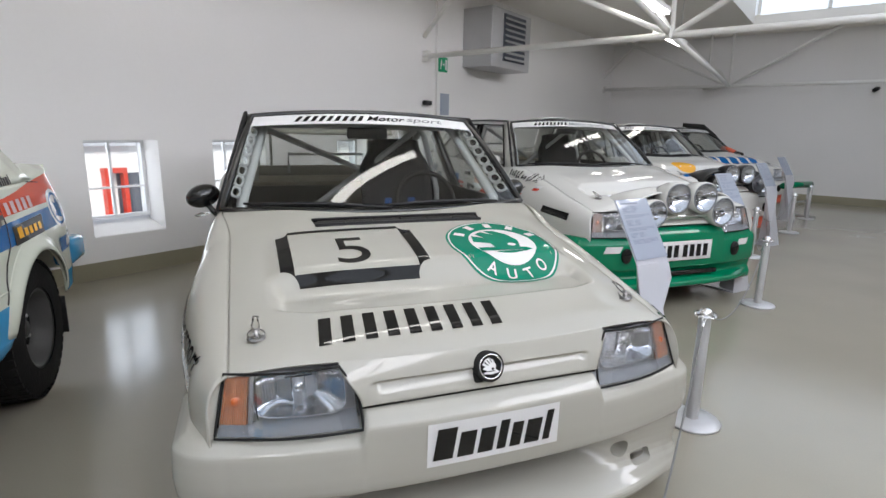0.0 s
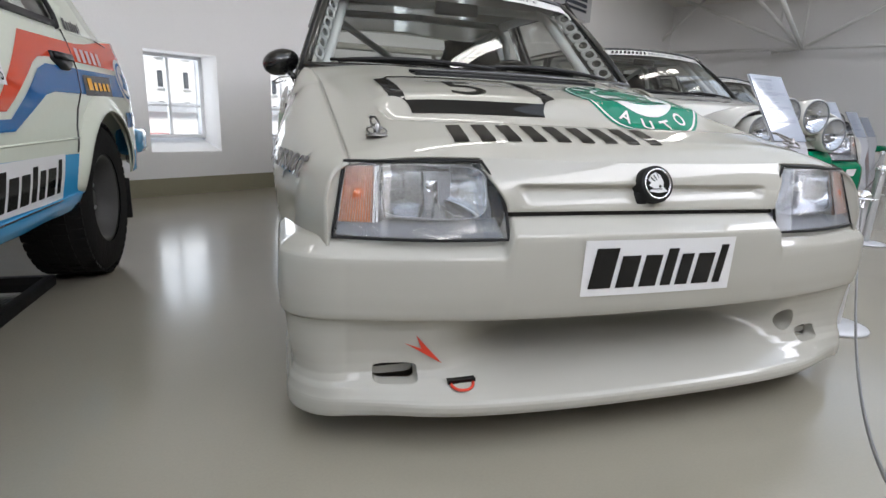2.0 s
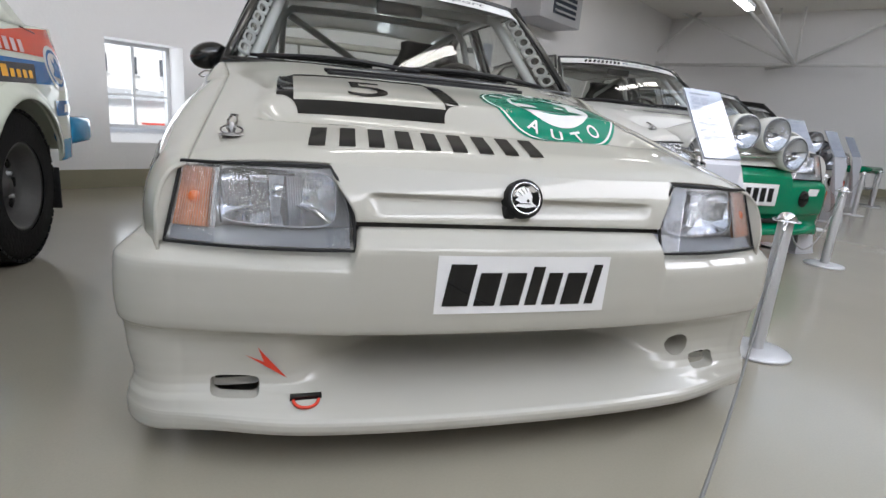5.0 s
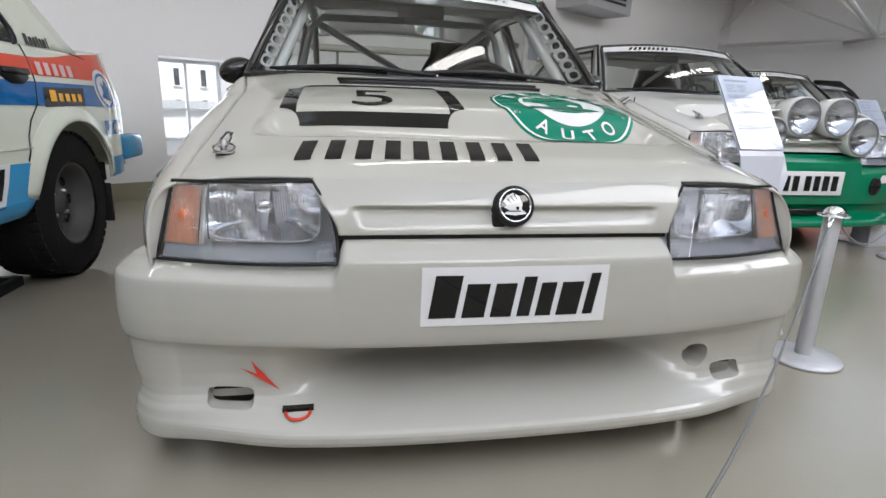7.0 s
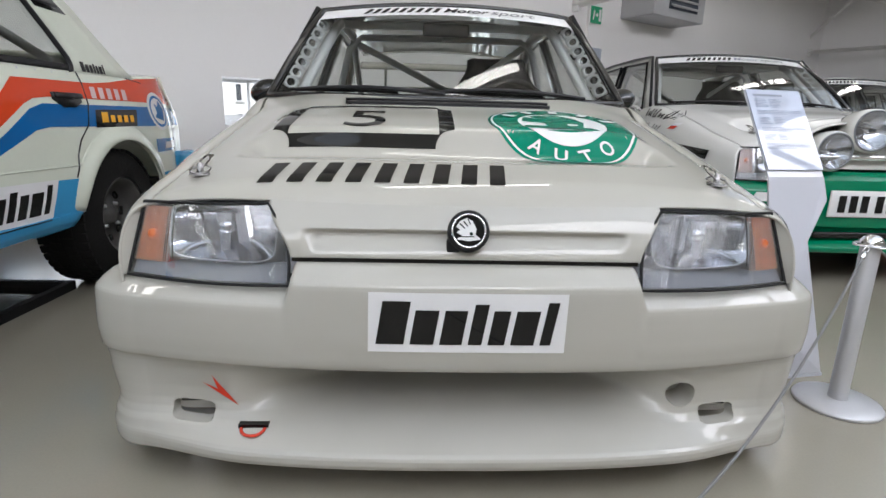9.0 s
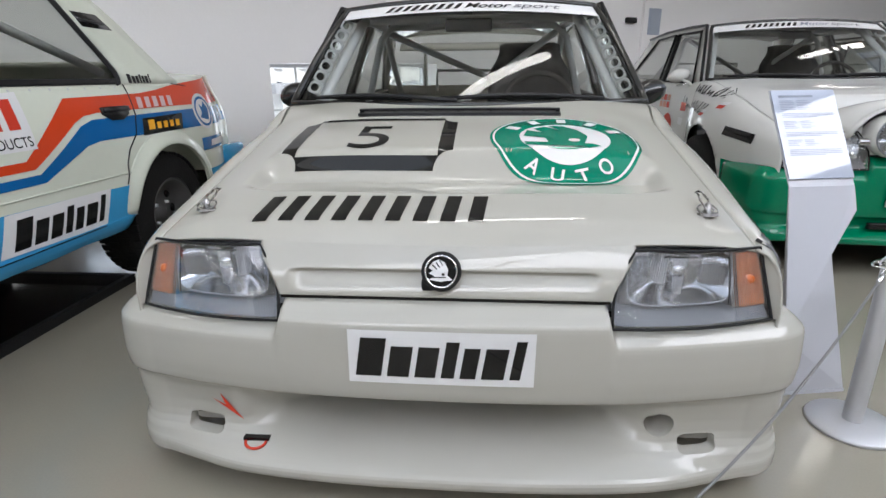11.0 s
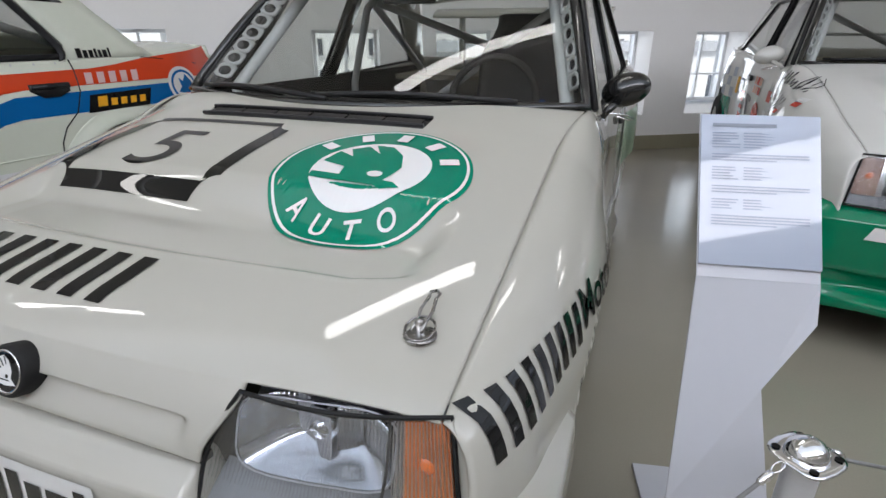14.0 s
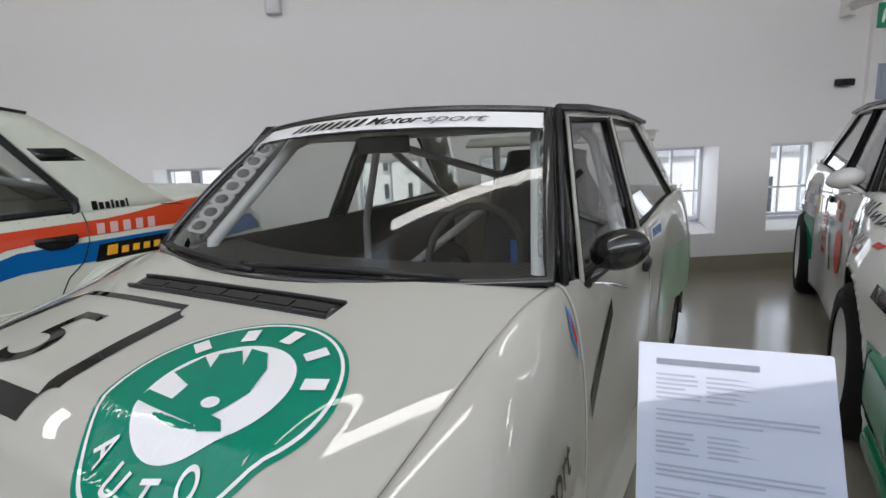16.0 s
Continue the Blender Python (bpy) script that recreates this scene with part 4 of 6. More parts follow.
    for k in range(16):
        u0 = 0.748 + 0.0152 * k
        part("indicator_rib", grid(lambda u, v, u0=u0: lamp_quad(sg, u0 + 0.0055 * u, 0.20 + 0.74 * v) + Vector((0, 0.0065 - 0.003 * math.sin(u * math.pi), 0)), 3, 3), M_PALERIB, lamp)
    def cheek(u, v):
        p = lamp_quad(sg, 1, v) + Vector((sg * 0.003, 0.003, 0))
        q = fender_edge(p.z, sg)
        return p.lerp(q, u) + Vector((sg * 0.004 * math.sin(math.pi * u), -0.005 * math.sin(math.pi * u), 0))

    part("lamp_cheek", grid(cheek, 8, 12), body_mt, lamp, out=(sg, -1, 0))
    part("lower_trim", grid(lambda u, v: lamp_quad(sg, 0.02 + 0.96 * u, 0.02 + (0.20 - 0.04 * u) * v) + Vector((0, 0.008 + (0.040 - 0.034 * smooth(0.70, 0.78, u)) * v, 0)), 40, 4), M_LAMPGREY, lamp)
    part("inner_divider", grid(lambda u, v: lamp_quad(sg, 0.725 + 0.012 * u - 0.02 * (1 - v) ** 3, 0.27 + 0.69 * v) + Vector((0, 0.008, 0)), 2, 10), M_PLASTIC, lamp)
    return lamp


def build_pin(parent, x, y):
    z = hood_z(x, y)
    m = Matrix.Translation((x, y, z + 0.002))
    pin = part("hood_pin", lathe([(0.026, 0.0), (0.026, 0.0025), (0.019, 0.004), (0.008, 0.005), (0.007, 0.026), (0.004, 0.029), (0.0, 0.029)], 20, m=m), M_PINMETAL, parent, "worn metal bonnet pin with spring clip")
    part("spring_ring", tube([(x + 0.023 * math.cos(k * math.tau / 16), y + 0.023 * math.sin(k * math.tau / 16), z + 0.014 + 0.008 * math.sin(k * math.tau / 16)) for k in range(16)], 0.0022, 6, closed=True), M_PINMETAL, pin)
    for e in (-1, 1):
        part("clip", tube([(x + e * 0.008, y - 0.014, z + 0.017), (x + e * 0.007, y + 0.01, z + 0.024), (x + e * 0.010, y + 0.028, z + 0.032), (x + e * 0.006, y + 0.052, z + 0.040), (x + e * 0.008, y + 0.064, z + 0.043), (x, y + 0.070, z + 0.044)], 0.0027, 6), M_PINMETAL, pin)


def build_shell(parent, mt, low_mt, banner, cage_mt, rim_mt, mirror_mt):
    """The body that the hatchbacks share."""
    build_hood(parent, mt)
    for sg in (-1, 1):
        build_flank(parent, sg, 0.043, 1.235, 90, mt, "fender")
        build_flank(parent, sg, 1.24, 2.28, 60, mt, "door")
        build_flank(parent, sg, 2.285, 3.74, 110, mt, "rear_quarter")
        for wy in (WHEEL_F, WHEEL_R):
            build_wheel(parent, sg * 0.70, wy, WHEEL_RAD, WHEEL_RAD, 0.19, rim_mt)
        part("door_handle", box(0.02, 0.11, 0.035, sg * 0.80, 2.16, 0.745), M_PLASTIC, parent, "black door handle", bevel=0.006)
        build_mirror(parent, sg, mirror_mt)
    build_house(parent, mt, mt, banner)
    build_interior(parent, cage_mt)
    build_wipers(parent)
    part("engine_bay", box(1.34, 0.9, 0.3, 0, 0.62, 0.42), M_DARK, parent, shade=False)
    part("underbody", box(1.36, 3.3, 0.06, 0, 1.9, 0.19), M_DARK, parent, shade=False)


# ---- the cream race car ----
race_car = thing("race_car", "cream-white racing hatchback with green round emblem on its hood", "car", "exhibited cars")
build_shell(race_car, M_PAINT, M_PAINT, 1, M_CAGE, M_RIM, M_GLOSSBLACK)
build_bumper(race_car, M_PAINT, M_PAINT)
for sg in (-1, 1):
    build_headlamp(race_car, sg, M_PAINT)
    build_pin(race_car, sg * 0.626, 0.194)
hood_decal = on_hood(0.0022)

# number square with cut corners
NB = dict(l=-0.538, r=-0.006, f=0.455, b=0.832)


def number_box(parent):
    l, r, f, b = NB["l"], NB["r"], NB["f"], NB["b"]

    def notch(x, y, a0, a1, c):
        return [(x + c * math.cos(radians(a0 + (a1 - a0) * k / 6)), y + c * math.sin(radians(a0 + (a1 - a0) * k / 6))) for k in range(7)]

    ws, wf, wr, cf, cr = 0.046, 0.040, 0.022, 0.057, 0.047
    af, ar = math.degrees(math.atan2(wf, ws)), math.degrees(math.atan2(wr, ws))
    bars = {
        "front": notch(l, f, 0, af, cf) + [(l + ws, f + wf), (r - ws, f + wf)] + notch(r, f, 180 - af, 180, cf),
        "rear": notch(l, b, 0, -ar, cr) + [(l + ws, b - wr), (r - ws, b - wr)] + notch(r, b, 180 + ar, 180, cr),
        "left": notch(l, f, 90, af, cf) + [(l + ws, f + wf), (l + ws, b - wr)] + notch(l, b, -ar, -90, cr),
        "right": notch(r, f, 90, 180 - af, cf) + [(r - ws, f + wf), (r - ws, b - wr)] + notch(r, b, 180 + ar, 270, cr),
    }
    for pts in bars.values():
        part("number_frame", flat(pts, hood_decal, 0.03), M_BLACKV, parent, "black number frame bar")
    part("number", lettering("5", -0.337, 0.518, 0.122, 0.213, hood_decal), M_BLACKV, parent, "black numeral")


number_box(race_car)

# round green emblem
EM = (0.335, 0.608, 0.231, 0.226)


def emblem(parent):
    cx, cy, rx, ry = EM
    f0, f1, f2, f3 = on_hood(0.0020), on_hood(0.0036), on_hood(0.0052), on_hood(0.0066)
    disc = part("emblem", ring(cx, cy, rx, ry, 0, f0), M_VINYL_GREEN, parent, "round green emblem with white plain shapes")
    part("emblem_line", ring(cx, cy, rx * 0.965, ry * 0.965, 0.972, f1), M_WHITEV, disc)
    part("emblem_core", ring(cx, cy - 0.002, rx * 0.60, ry * 0.60, 0, f1), M_WHITEV, disc, "white oval core")
    wing = ((-0.122, -0.072), (-0.126, -0.046), (-0.054, -0.050), (-0.060, -0.014), (-0.126, 0.004), (-0.112, 0.062), (-0.066, 0.038), (-0.090, 0.078), (-0.054, 0.103), (-0.008, 0.064), (-0.040, 0.114), (0.006, 0.112), (0.048, 0.070), (0.072, 0.008), (0.062, -0.032), (0.054, -0.054), (0.080, -0.056), (0.102, -0.074), (0.062, -0.088), (0.048, -0.080), (-0.074, -0.076))
    part("emblem_shape", flat([(cx + u, cy + v) for u, v in wing], f2, 0.03), M_VINYL_GREEN, disc, "plain green wing shape")
    part("emblem_dot", ring(cx + 0.026, cy - 0.034, 0.018, 0.013, 0, f3, 20), M_WHITEV, disc)
    for name, a0, a1, n, inward in (("upper", 150, 24, 5, -1), ("lower", 234, 306, 4, 1)):
        for k in range(n):
            a = radians(a0 + (a1 - a0) * k / (n - 1))
            ux, uy = math.cos(a), math.sin(a)
            px, py = cx + rx * 0.77 * ux, cy + ry * 0.77 * uy

            def turn(u, v, px=px, py=py, ux=ux, uy=uy, s=inward):
                tx, ty = uy * -s, ux * s
                return f2(px + tx * u * -1 + ux * v * -s, py + ty * u * -1 + uy * v * -s)

            if n == 4:
                part("emblem_letter", lettering("AUTO"[k], -0.019, -0.021, 0.038, 0.043, turn, bold=0.015), M_WHITEV, disc)
            else:
                marks("emblem_block", disc, M_WHITEV, "", -0.015, -0.022, 0.030, 0.044, turn, [("bar", 1, 1)], 0, 0.1, 0.26)


emblem(race_car)
marks("hood_mark", race_car, M_BLACKV, "black plain-shape mark on the hood", -0.466, 0.096, 0.555, 0.122, hood_decal, FIVE, 0.10, 0.42, 0.24)

# cowl vent
vent = part("hood_vent", flat([(-0.372, 0.868), (0.354, 0.868), (0.358, 0.938), (-0.384, 0.938)], on_hood(0.003), 0.06), M_GLOSSBLACK, race_car, "black slotted air vent", thick=0.006)
for k in range(6):
    x0 = -0.364 + k * 0.1185
    part("slot", flat([(x0, 0.888), (x0 + 0.112, 0.888), (x0 + 0.112, 0.918), (x0, 0.918)], on_hood(0.0050), 0.1), M_DARK, vent)
part("vent_lip", tube([on_hood(0.007)(-0.376 + 0.0365 * k, 0.872) for k in range(21)], 0.006, 8), M_PLASTIC, vent)
part("vent_lip", tube([on_hood(0.006)(-0.384 + 0.0371 * k, 0.932) for k in range(21)], 0.005, 8), M_PLASTIC, vent)

# nose badge
bc = Vector((0.0, -0.004, 0.598))
bt = Matrix.Translation(bc) @ Matrix.Rotation(radians(72), 4, "X")
badge = part("badge", lathe([(0.044, -0.03), (0.044, 0.008), (0.041, 0.0135), (0.036, 0.012), (0.0, 0.012)], 40, m=bt), M_RUBBER, race_car, "round black and silver nose badge")
part("badge_ring", lathe([(0.036, 0.0122), (0.0365, 0.0145), (0.033, 0.0145), (0.0325, 0.0122)], 40, m=bt), M_CHROME, badge)
bfn = lambda u, v: bt @ Vector((u, v, 0.0128))
part("badge_core", ring(0, 0, 0.0315, 0.0315, 0, bfn, 32), M_BLACKV, badge)
bfn2 = lambda u, v: bt @ Vector((u, v, 0.0136))
bfn3 = lambda u, v: bt @ Vector((u, v, 0.0142))
part("badge_shape", flat([(-0.027, -0.018), (0.0, -0.022), (0.026, -0.018), (0.014, -0.008), (0.016, 0.004), (0.008, 0.020), (-0.004, 0.027), (-0.018, 0.021), (-0.027, 0.008), (-0.018, 0.002), (-0.026, -0.004), (-0.014, -0.010)], bfn2, 0.03), M_WHITEV, badge, "plain white wing shape")
for k in range(3):
    part("badge_stroke", flat([(-0.020 + 0.008 * k, 0.013 + 0.006 * k), (-0.018 + 0.008 * k, 0.016 + 0.005 * k), (-0.008 + 0.006 * k, 0.006 + 0.004 * k), (-0.009 + 0.006 * k, 0.004 + 0.004 * k)], bfn3, 0.03), M_BLACKV, badge)
part("badge_dot", ring(0.005, -0.006, 0.0035, 0.0035, 0, bfn3, 16), M_BLACKV, badge)
part("badge_line", flat([(-0.020, -0.0135), (0.012, -0.0135), (0.010, -0.0115), (-0.018, -0.0115)], bfn3, 0.03), M_BLACKV, badge)
part("badge_mount", box(0.03, 0.03, 0.028, -0.03, 0.004, 0.566), M_RUBBER, badge, bevel=0.006)
part("hood_gap", box(0.74, 0.02, 0.012, 0, 0.006, 0.533), M_BLACKV, race_car, shade=False)


def on_bumper(d=0.003):
    def put(x, z):
        bx, by, nx, ny = bumper_plan(x)
        o = d + 0.004
        return (bx + nx * o, by + ny * o, z)

    return put


stick = part("bumper_sticker", flat([(-0.206, 0.352), (0.206, 0.352), (0.208, 0.482), (-0.204, 0.482)], on_bumper(0.002), 0.04), M_WHITEV, race_car, "white sticker with a black block word mark")
marks("sticker_mark", stick, M_BLACKV, "", -0.19, 0.370, 0.365, 0.094, on_bumper(0.0035), SEVEN, 0.16, 0.22, 0.27)


def on_apron(d=0.003):
    def put(x, z):
        return (x, apron_y(x, z) - d, z)

    return put


part("tow_arrow", flat([(-0.503, 0.187), (-0.588, 0.238), (-0.551, 0.224), (-0.563, 0.256)], on_apron(0.004), 0.05), M_REDV, race_car, "red towing arrow")
part("tow_slot", box(0.066, 0.016, 0.009, -0.464, plan_front(0.47) + 0.014, 0.153), M_BLACKV, race_car, shade=False)
part("tow_strap", tube([(-0.464 + 0.026 * math.cos(math.pi + k * math.pi / 10), plan_front(0.47) + 0.004 - 0.019 * math.sin(k * math.pi / 10), 0.151 - 0.008 * math.sin(k * math.pi / 10)) for k in range(11)], 0.0036, 8), M_REDV, race_car, "red towing loop")
for x, z, w, h in DUCTS:
    ex = 2 if w / h < 1.5 else 5

    def oval(a, k, x=x, z=z, w=w, h=h, ex=ex):
        c, sn = math.cos(a), math.sin(a)
        q = (abs(c) ** ex + abs(sn) ** ex) ** (-1 / ex) * k
        return x + w * q * c, z + h * q * sn

    deep = apron_y(x, z) + (0.075 if ex == 2 else 0.028)
    part("duct_back", flat([oval(k * math.tau / 32, 0.98) for k in range(32)], lambda u, v: (u, deep, v), 0.2), M_PAINT, race_car, "blanked round brake duct" if ex == 2 else "slot-shaped brake duct")
    # shade in the upper half of the slot, laid in as a black patch
    if ex == 5:
        part("duct_slit", flat([(x - 0.86 * w, z + 0.05 * h), (x + 0.86 * w, z + 0.05 * h), (x + 0.86 * w, z + 0.92 * h), (x - 0.86 * w, z + 0.92 * h)], lambda u, v: (u, deep - 0.002, v), 0.2), M_BLACKV, race_car)

# flank marks
for sg in (-1, 1):
    fs = on_side(sg, 0.0035)

    def along(u, v, fs=fs, sg=sg):
        return fs(u if sg > 0 else 1.21 - u, v)

    marks("flank_mark", race_car, M_BLACKV, "black plain-shape mark on the fender", 0.10, 0.568, 0.355, 0.075, along, FIVE, 0.15, 0.42, 0.22)
    part("flank_word", lettering("Motorsport", 0.475, 0.558, 0.52, 0.095, along, 0.15, bold=0.012), M_BLACKV, race_car, "slanted black lettering on the fender")
    part("flank_badge", flat([(1.16, 0.80), (1.185, 0.86), (1.21, 0.80), (1.185, 0.735)], fs, 0.03), M_SKYBLUE, race_car, "small blue and red fender sticker")
    part("flank_badge_stripe", flat([(1.175, 0.80), (1.188, 0.84), (1.20, 0.78), (1.188, 0.755)], on_side(sg, 0.0045), 0.03), M_REDV, race_car)
    part("door_stripe", flat([(1.30, 0.60), (1.60, 0.765), (1.60, 0.715), (1.30, 0.53)], fs, 0.06), M_BLACKV, race_car)
    part("door_panel", flat([(2.45, 0.42), (3.3, 0.42), (3.3, 0.70), (2.62, 0.70)], fs, 0.12), M_PALEGREEN, race_car, "pale green door graphic")
    part("side_sticker", flat([(2.36, 0.80), (2.62, 0.81), (2.62, 0.86), (2.36, 0.85)], fs, 0.06), M_WHITEV, race_car, "white sticker with dark blue bars below the window")
    marks("side_sticker_mark", race_car, M_BLUE, "", 2.385, 0.808, 0.21, 0.036, (lambda u, v, sg=sg: on_side(sg, 0.005)(u, v)), tuple(("bar", 1, 1) for _ in range(6)), 0.1, 0.35)
    def skirt(u, v, sg=sg):
        y = 1.12 + 1.72 * u
        return (sg * (side_x(y) - 0.016 + 0.006 * math.sin(v * math.pi) + 0.045 * smooth(0.35, 1.0, v) * smooth(0.0, 0.1, u) * smooth(1.0, 0.9, u)), y, 0.20 - 0.125 * v)

    part("side_skirt", grid(skirt, 40, 10), M_PAINT, race_car, "flared cream side skirt", thick=0.008, out=(sg, 0, 0))
# rear wing
part("rear_wing", grid(lambda u, v: ((2 * u - 1) * 0.62, 3.42 + 0.2 * v, 1.22 + 0.05 * v + 0.02 * math.sin(math.pi * v)), 8, 6), M_PAINT, race_car, "cream rear wing", thick=0.02, out=(0, 0, 1))
for sg in (-1, 1):
    part("wing_post", box(0.02, 0.08, 0.30, sg * 0.42, 3.50, 1.08), M_PAINT, race_car, shade=False)
# ---- the white and green rally car, and the cars beyond it ----
def spot_lamp(parent, x, y, z, r, shell_mt):
    m = Matrix.Translation((x, y, z)) @ Matrix.Rotation(radians(90), 4, "X")
    sp = part("spot_lamp", lathe([(0.0, -0.16), (r * 0.75, -0.15), (r * 1.0, -0.09), (r * 1.1, -0.02), (r * 1.1, 0.012), (r * 1.02, 0.018)], 40, m=m), shell_mt, parent, "round spot lamp in a moulded cowl")
    part("spot_rim", lathe([(r * 1.03, 0.012), (r * 1.03, 0.021), (r * 0.96, 0.023), (r * 0.94, 0.016)], 40, m=m), M_LAMPGREY, sp)
    part("spot_reflector", lathe([(r * 0.95, 0.016), (r * 0.7, -0.015), (r * 0.35, -0.045), (0.0, -0.055)], 40, m=m), M_REFLECT, sp)
    part("spot_bulb", box(0.018, 0.03, 0.018, x, y - 0.004, z), M_DARKGLASS, sp, "small dark bulb cap", bevel=0.003)
    flutes = grid(lambda u, v: (lambda a, q: m @ Vector((q * math.cos(a), q * math.sin(a), 0.017 + 0.007 * (1 - v * v) + 0.0012 * math.sin(q * math.cos(a) * 900) * (0.2 < v < 0.97))))(u * math.tau, r * 0.95 * v), 64, 14, close_u=True)
    part("spot_lens", flutes, M_LENS, sp, "fluted clear lens").visible_shadow = False


def rally_hatch(name, label, m, body, low, plate, spots, pods, decals, bumper=None):
    car = thing(name, label, "car", "exhibited cars", m=m)
    build_shell(car, body, low, 2, M_CAGE, M_RIMW, M_PAINT2)
    build_bumper(car, bumper or low, low, scoop=False)
    for sg in (-1, 1):
        build_headlamp(car, sg, body)
        build_pin(car, sg * 0.56, 0.25)
        part("fog_recess", lathe([(0.0, 0.004), (0.036, 0.004), (0.040, 0.0), (0.040, -0.02)], 20, m=Matrix.Translation((sg * 0.50, plan_front(0.5) - 0.018, 0.385)) @ Matrix.Rotation(radians(90), 4, "X")), M_BLACKV, car, "round black bumper recess")
        part("bumper_mark", flat([(sg * 0.60 - 0.07, 0.40), (sg * 0.60 + 0.05, 0.40), (sg * 0.60 + 0.07, 0.435), (sg * 0.60 - 0.05, 0.435)], on_bumper(0.004), 0.04), M_WHITEV, car, "white plain bumper mark")
        part("fender_band", flat([(0.10, 0.30), (0.42, 0.30), (0.43, 0.46), (0.08, 0.46)], on_side(sg, 0.004), 0.08), low, car)
    part("lower_grille", box(0.66, 0.03, 0.085, 0, -0.045, 0.225), M_BLACKV, car, "black lower bumper grille", bevel=0.006)
    part("grille", box(0.70, 0.02, 0.06, 0, -0.035, 0.395), M_BLACKV, car, "dark lower grille", bevel=0.006)
    if plate:
        pl = part("number_plate", box(0.52, 0.012, 0.105, -0.03, -0.075, 0.400), M_WHITEV, car, "white number plate with plain dark bars", bevel=0.004)
        for k in range(7):
            part("plate_bar", box(0.038, 0.006, 0.066, -0.225 + 0.062 * k + (0.02 if k > 2 else 0), -0.083, 0.400), M_BLACKV, pl, shade=False)
    if spots:
        pod = bmesh.new()

        def shell(u, v):
            x = (2 * u - 1) * 0.50
            hgt = 0.16 * (1 - 0.3 * abs(2 * u - 1) ** 2) * (1 - abs(2 * u - 1) ** 8)
            y = -0.02 + 0.34 * v
            return (x, y, max(hood_z(x, max(0.04, y)) - 0.02, 0.55) + hgt * math.cos(v * math.pi / 2) ** 0.8)

        grid(shell, 30, 12, pod)
        part("lamp_pod", pod, pods, car, "white lamp pod on the nose" if pods is body else "black lamp pod on the nose", thick=0.01)
        for x, z, r in spots:
            spot_lamp(car, x, -0.06, z, r, pods)
        part("lamp_bar", tube([(-0.45, -0.03, 0.60), (0.45, -0.03, 0.60)], 0.016, 8), M_CHROME, car)
    part("roof_scoop", grid(lambda u, v: ((2 * u - 1) * (0.20 - 0.05 * v), 1.78 + 0.42 * v, 1.352 + 0.028 * math.sin(math.pi * min(1, 0.3 + 0.7 * v)) * (1 - (2 * u - 1) ** 4)), 12, 8), body, car, "small roof air scoop", thick=0.008)
    for kind, pts, mt in decals:
        if kind == "hood":
            part("hood_decal", flat(pts, on_hood(0.003), 0.05), mt, car, "coloured sponsor patch on the hood")
        else:
            part("flank_decal", flat(pts, on_side(-1, 0.0045), 0.06), mt, car, "small sponsor patch on the flank")
    reshape(car)
    return car


def reshape(car):
    """The newer hatchback: a taller nose, higher waist and a longer front overhang."""
    for ob in car.children_recursive:
        if ob.type != "MESH":
            continue
        wheel = ob.name.split(".")[0] in ("wheel", "tyre", "spokes", "wheel_slot", "wheel_nut")
        for v in ob.data.vertices:
            x, y, z = v.co
            if wheel:
                hub = WHEEL_F if y < 1.6 else WHEEL_R
                v.co = (x + math.copysign(0.075, x), hub + (y - hub) * 1.1 + (0.15 if y < 1.6 else 0.0), z * 1.1)
                continue
            if ob.name.split(".")[0] in ("apron", "lower_grille"):
                z += 0.09 * smooth(0.31, 0.12, z)
                v.co.z = z
            up = 0.085 * smooth(0.22, 0.58, z) - 0.025 * smooth(0.80, 0.95, z) - 0.03 * smooth(0.95, 1.35, z)
            back = 0.15 * math.exp(-(((y - 0.76) / 0.42) ** 4)) * smooth(0.78, 0.6, z) * smooth(0.55, 0.74, abs(x))
            v.co.y, v.co.z = y + back, z + up


FLANK_PATCHES = [("flank", [(y, z), (y + w, z), (y + w, z + h), (y, z + h)], mt) for y, z, w, h, mt in (
    
     (1.35, 0.66, 0.12, 0.06, M_REDV), (1.38, 0.56, 0.10, 0.05, M_WHITEV),
    (2.40, 0.62, 0.14, 0.10, M_BLUE), (2.58, 0.60, 0.10, 0.12, M_YELLOW))]
# hand-written marks as plain strokes
random.seed(11)
for row, (y0, y1, z0) in enumerate(((1.20, 0.78, 0.80), (1.42, 0.86, 0.70))):
    for k in range(11):
        y, z = y0 + (y1 - y0) * k / 10, z0 - 0.028 * k / 10 + random.uniform(-0.006, 0.006)
        h = random.choice((0.03, 0.04, 0.065))
        FLANK_PATCHES.append(("flank", [(y, z), (y + 0.015, z), (y + 0.008, z + h), (y - 0.007, z + h)], M_BLACKV))
        if k % 2:
            FLANK_PATCHES.append(("flank", [(y, z), (y - 0.034, z + 0.012), (y - 0.034, z + 0.020), (y, z + 0.009)], M_BLACKV))
for y, z in ((0.66, 0.715), (0.80, 0.66)):
    FLANK_PATCHES += [("flank", [(y, z), (y + 0.07, z), (y + 0.07, z + 0.02), (y, z + 0.02)], M_REDV), ("flank", [(y, z + 0.022), (y + 0.07, z + 0.022), (y + 0.07, z + 0.04), (y, z + 0.04)], M_WHITEV), ("flank", [(y + 0.07, z), (y + 0.07, z + 0.04), (y + 0.04, z + 0.02)], M_BLUE)]
for k in range(6):
    y0, z0 = 1.72 + 0.085 * (k // 2) + 0.02, 0.665 + 0.055 * (k % 2)
    FLANK_PATCHES.append(("flank", [(y0, z0), (y0 + 0.07, z0), (y0 + 0.07, z0 + 0.045), (y0, z0 + 0.045)], M_SALMON if k % 3 else M_REDV))
